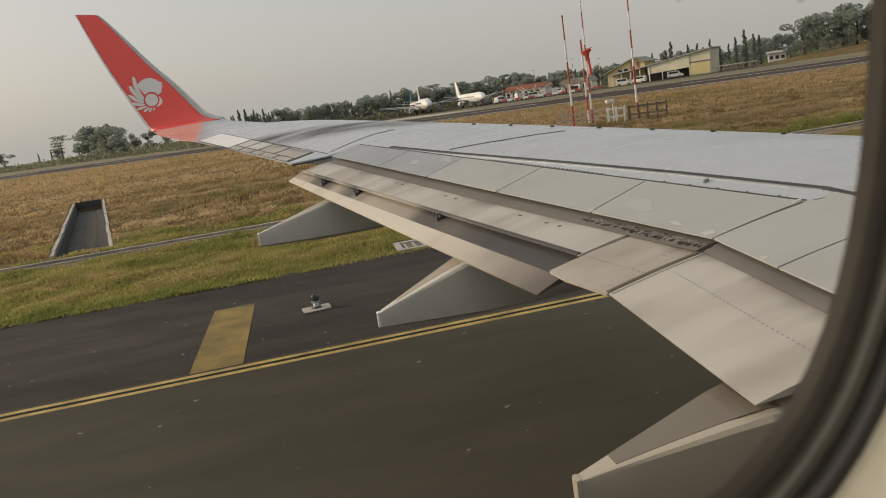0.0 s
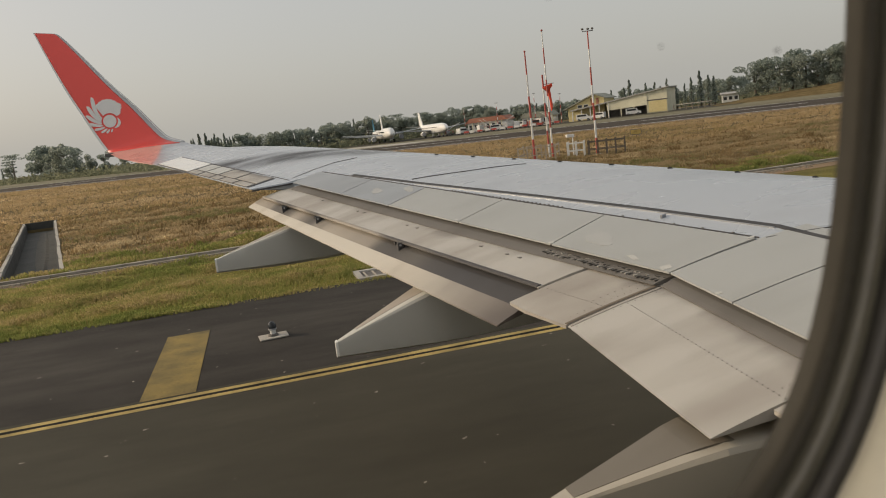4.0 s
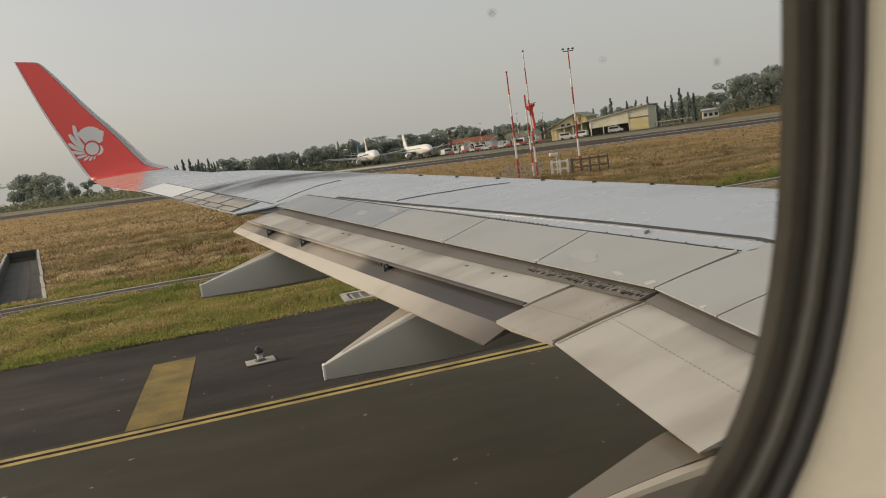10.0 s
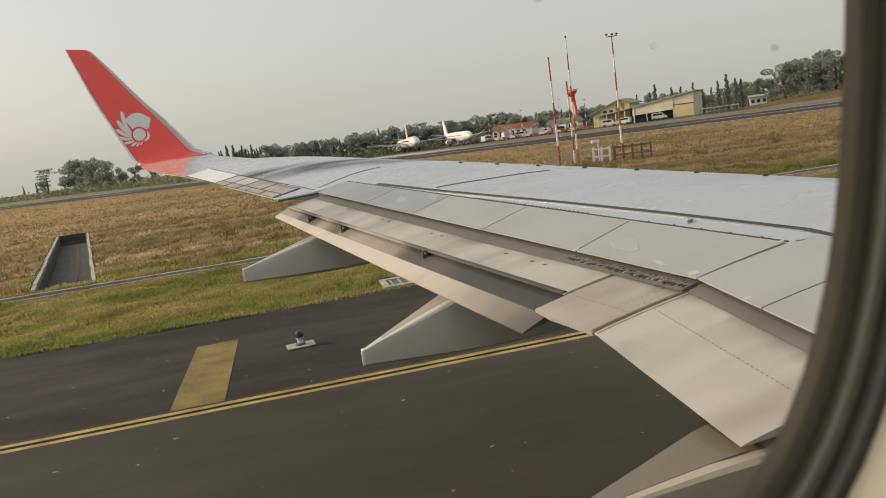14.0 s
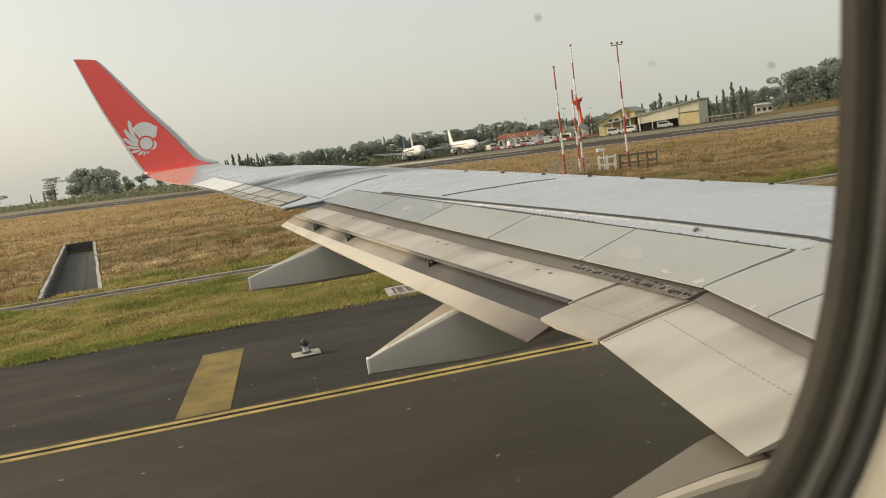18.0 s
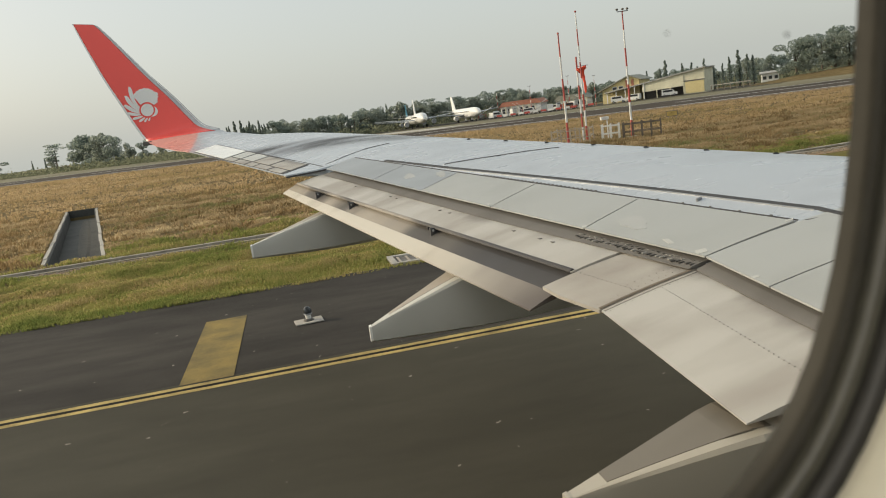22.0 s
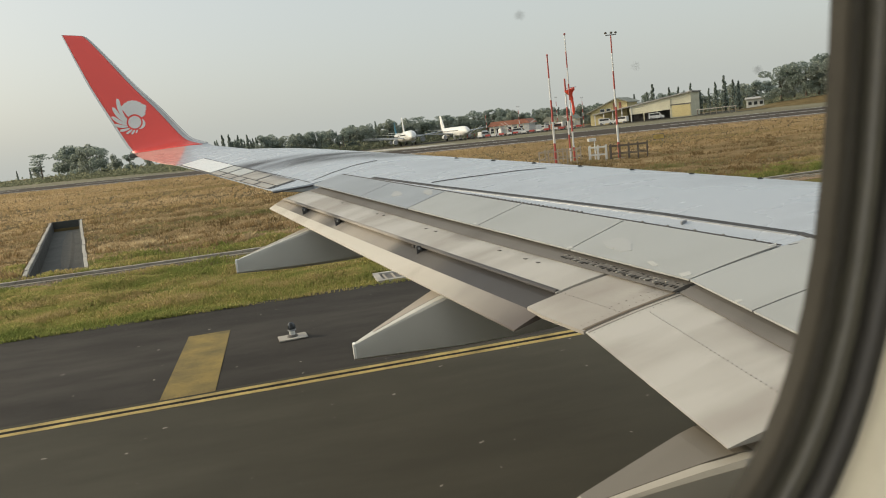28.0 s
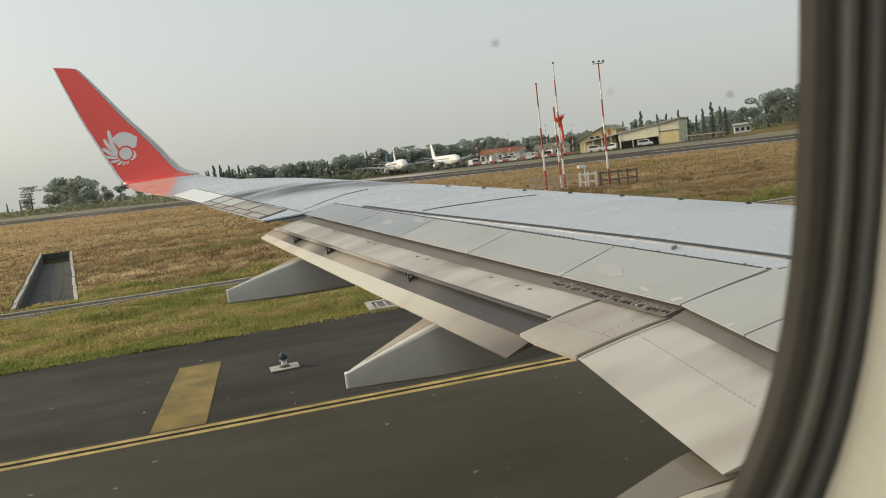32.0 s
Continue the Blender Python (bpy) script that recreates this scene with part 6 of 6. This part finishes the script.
def parked_airliner(x, y, turn, scale, label, stripe_mat):
    ob = empty("parked_airliner", (x, y, 0))
    ob.rotation_euler.z = turn
    rings = []
    for f, r, dz in ((0, 0.15, -0.4), (0.03, 0.9, -0.2), (0.08, 1.6, 0), (0.15, 1.9, 0), (0.7, 1.9, 0), (0.85, 1.3, 0.5), (0.97, 0.5, 1.0), (1.0, 0.2, 1.1)):
        rings.append([((0.5 - f) * 36 * scale, r * scale * math.cos(a), (3.4 + dz) * scale + r * scale * math.sin(a)) for a in [k * math.tau / 20 for k in range(20)]])
    part("fuselage", loft(rings), WHITE, ob, "white fuselage", smooth=True)
    for s in (-1, 1):
        part("wing", loft([[(4 * scale, s * 1.5 * scale, 2.6 * scale), (-3 * scale, s * 1.5 * scale, 2.6 * scale), (-3 * scale, s * 1.5 * scale, 3.1 * scale), (4 * scale, s * 1.5 * scale, 3.0 * scale)],
                           [(-4.5 * scale, s * 16 * scale, 4.0 * scale), (-6 * scale, s * 16 * scale, 4.0 * scale), (-6 * scale, s * 16 * scale, 4.15 * scale), (-4.5 * scale, s * 16 * scale, 4.15 * scale)]]), WING, ob)
        eng = part("engine", loft([[(q * scale, (s * 5 + r * math.cos(a)) * scale, (1.7 + r * math.sin(a)) * scale) for a in [k * math.tau / 14 for k in range(14)]] for q, r in ((4.2, 0.8), (3.0, 0.95), (1.0, 0.6))]), WHITE, ob)
        part("intake", tube((4.18 * scale, s * 5 * scale, 1.7 * scale), (4.26 * scale, s * 5 * scale, 1.7 * scale), 0.82 * scale, None, 14), METAL, eng, "dark metal intake ring")
        part("tailplane", loft([[(-14 * scale, s * 0.8 * scale, 4.6 * scale), (-17 * scale, s * 0.8 * scale, 4.6 * scale), (-17 * scale, s * 0.8 * scale, 4.8 * scale), (-14 * scale, s * 0.8 * scale, 4.8 * scale)],
                                [(-16.6 * scale, s * 6 * scale, 5.2 * scale), (-18 * scale, s * 6 * scale, 5.2 * scale), (-18 * scale, s * 6 * scale, 5.3 * scale), (-16.6 * scale, s * 6 * scale, 5.3 * scale)]]), WHITE, ob)
        part("main_wheel", tube((-2 * scale, s * 2.4 * scale, 0.55 * scale), (-2 * scale, s * 3.0 * scale, 0.55 * scale), 0.55 * scale, None, 14), TYRE, ob)
    part("nose_wheel", tube((13 * scale, -0.2, 0.4 * scale), (13 * scale, 0.2, 0.4 * scale), 0.4 * scale, None, 12), TYRE, ob)
    part("nose_leg", tube((13 * scale, 0, 0.4 * scale), (13 * scale, 0, 2.0 * scale), 0.12), METAL, ob)
    part("tail_fin", loft([[(-12.5 * scale, s * 0.2, 5 * scale), (-17 * scale, s * 0.2, 5 * scale), (-18.4 * scale, s * 0.06, 10.6 * scale), (-16.2 * scale, s * 0.06, 10.6 * scale)] for s in (-1, 1)]), stripe_mat, ob, "painted tail fin")
    for i in range(24):
        part("cabin_window", box((11 - i) * scale - 0.15, (11 - i) * scale + 0.15, -1.91 * scale, -1.84 * scale, 3.7 * scale, 4.05 * scale), GLASSY, ob)
    return tagged(ob, label, "airplane", group="airliners on the apron")


parked_airliner(*beyond(-108, 108, -0.95), 1.0, "white airliner parked on the apron with a white tail", WHITE)
parked_airliner(*beyond(-91, 112, -0.80), 0.9, "white airliner parked on the apron beside another", WHITE)
parked_airliner(*beyond(-122, 126, -0.9), 0.9, "white airliner parked on the apron with a blue tail", TAILBLUE)


def stair_truck(x, y, turn):
    ob = empty("stair_truck", (x, y, 0))
    ob.rotation_euler.z = turn
    part("cab", box(1.6, 3.4, -1.0, 1.0, 0.5, 2.4, 0.12), MASTWHITE, ob, "white cab")
    part("chassis", box(-3.4, 3.3, -0.95, 0.95, 0.45, 0.8, 0.03), COVE, ob)
    for i in range(9):
        part("step", box(-3.2 + i * 0.55, -2.5 + i * 0.55, -0.75, 0.75, 0.9 + i * 0.28, 0.98 + i * 0.28), METAL, ob)
    for s in (-0.8, 0.8):
        part("handrail", tube((-3.2, s, 1.8), (1.8, s, 4.3), 0.05), MASTWHITE, ob)
        for wx in (-2.2, 2.4):
            wheel = part("wheel", tube((wx, s - 0.12, 0.42), (wx, s + 0.12, 0.42), 0.42, None, 12), TYRE, ob)
            part("rim", tube((wx, s - 0.13, 0.42), (wx, s + 0.13, 0.42), 0.22, None, 12), METAL, wheel, "metal wheel rim")
    return tagged(ob, "white airport stair truck parked on the apron", "vehicle", group="vehicles on the apron")


def cart(x, y, turn, mat, label):
    ob = empty("luggage_cart", (x, y, 0.02))
    ob.rotation_euler.z = turn
    part("deck", box(-1.3, 1.3, -0.7, 0.7, 0.45, 0.57, 0.02), METAL, ob, "metal deck")
    for px in (-1.25, 1.25):
        part("end_frame", box(px - 0.04, px + 0.04, -0.7, 0.7, 0.57, 1.75), mat, ob)
    part("roof", box(-1.4, 1.4, -0.78, 0.78, 1.75, 1.83, 0.02), mat, ob)
    for px in (-0.95, 0.95):
        for py in (-0.62, 0.62):
            part("wheel", tube((px, py - 0.07, 0.24), (px, py + 0.07, 0.24), 0.24, None, 10), TYRE, ob)
    part("drawbar", tube((1.3, 0, 0.45), (2.1, 0, 0.3), 0.04), METAL, ob)
    return tagged(ob, label, "cart", group="luggage carts on the apron")


for k in range(8):
    cart(*beyond(-86 + 4.6 * k, 104.5 + 1.2 * math.sin(k * 1.9), 0.35 * math.sin(k * 2.3)), (MASTWHITE, MASTRED, WALLPAINT)[k % 3], "%s luggage cart standing on the apron" % ("white", "red", "cream")[k % 3])
for sx, d, a in ((-44.5, 101, 2.9), (-57, 100, 0.4), (-66, 101, 2.6), (-79, 106, 0.5)):
    stair_truck(*beyond(sx, d, a))
for sx, d, h in ((-78, 112, 8.5), (-64, 108, 9.0), (-50.5, 108, 10.5), (-43, 112, 9.5)):
    banded_mast("apron_mast", *beyond(sx, d)[:2], h, 0.14, 0.0, 8, "tall red and white apron light mast", "crossarm")
for i in range(14):
    bx, by, turn = beyond(-74 + 2.6 * i, 97 + 0.6 * math.sin(i * 2.1))
    ob = empty("barrier", (bx, by, 0.03))
    ob.rotation_euler.z = turn
    part("board", box(-0.9, 0.9, -0.06, 0.06, 0.4, 1.0, 0.02), MASTRED if i % 2 else MASTWHITE, ob)
    for s in (-0.7, 0.7):
        part("leg", box(s - 0.06, s + 0.06, -0.2, 0.2, -0.03, 0.4), METAL, ob)
    tagged(ob, "red barrier board on two legs" if i % 2 else "white barrier board on two legs", "barrier", group="barriers along the apron")
b = part("apron", box(-150, 14, 88, 134, -0.2, 0.02), ASPHALT)
b.matrix_world = RW
tagged(b, "grey asphalt apron in front of the hangar", "apron", kind="structure")
b = part("apron_line", box(-150, 14, 93, 93.3, 0.024, 0.028), YELLOW)
b.matrix_world = RW
tagged(b, "yellow apron guide line", "road marking", kind="structure")


def bank():
    """A grassy bank that swells up beside the hangar."""
    rows = []
    for i in range(15):
        f = i / 14
        h = 2.6 * min(1.0, f * 2.2) + 0.3 * noise.noise((i * 0.7, 0, 4))
        x = 4 + 78 * f
        rows.append([(x, 100, -0.1), (x, 104, h * 0.45), (x, 109, h), (x, 128, h + 0.2), (x, 134, -0.1)])
    return loft(rows)


b = part("bank", bank(), TURF, None)
b.matrix_world = RW
tagged(b, "grassy bank beside the hangar", "ground", kind="structure")
wall = tagged(empty("low_wall", beyond(-1.5, 104)[:2] + (0.0,)), "low pale concrete wall with posts beside the hangar", "wall")
wall.rotation_euler.z = RW.to_euler().z
part("coping", box(-4.5, 6.5, -0.2, 0.2, 1.5, 1.75), CONCRETE, wall, "pale coping")
for i in range(7):
    part("post", box(-4.4 + 1.75 * i, -4.15 + 1.75 * i, -0.12, 0.12, -0.2, 1.5), DRAIN_STONE, wall)
# slim trees behind the hangar, broad ones behind the sheds and on the bank
for i in range(13):
    plant(PROTO[2 if i % 3 else 8], *beyond(-27 + 2.5 * i + rng.uniform(-0.7, 0.7), 134 + rng.uniform(-2, 3))[:2], rng.uniform(7.5, 12.0))
for i in range(9):
    plant(PROTO[(0, 4, 6, 10)[i % 4]], *beyond(-84 + 6.2 * i, 138 + rng.uniform(-3, 5))[:2], rng.uniform(6.0, 9.5))
for i in range(12):
    t = plant(PROTO[(0, 4, 6, 10)[i % 4]], *beyond(16 + 3.4 * i, 118 + rng.uniform(-5, 6))[:2], rng.uniform(10.0, 12.0))
    t.location.z = 2.3
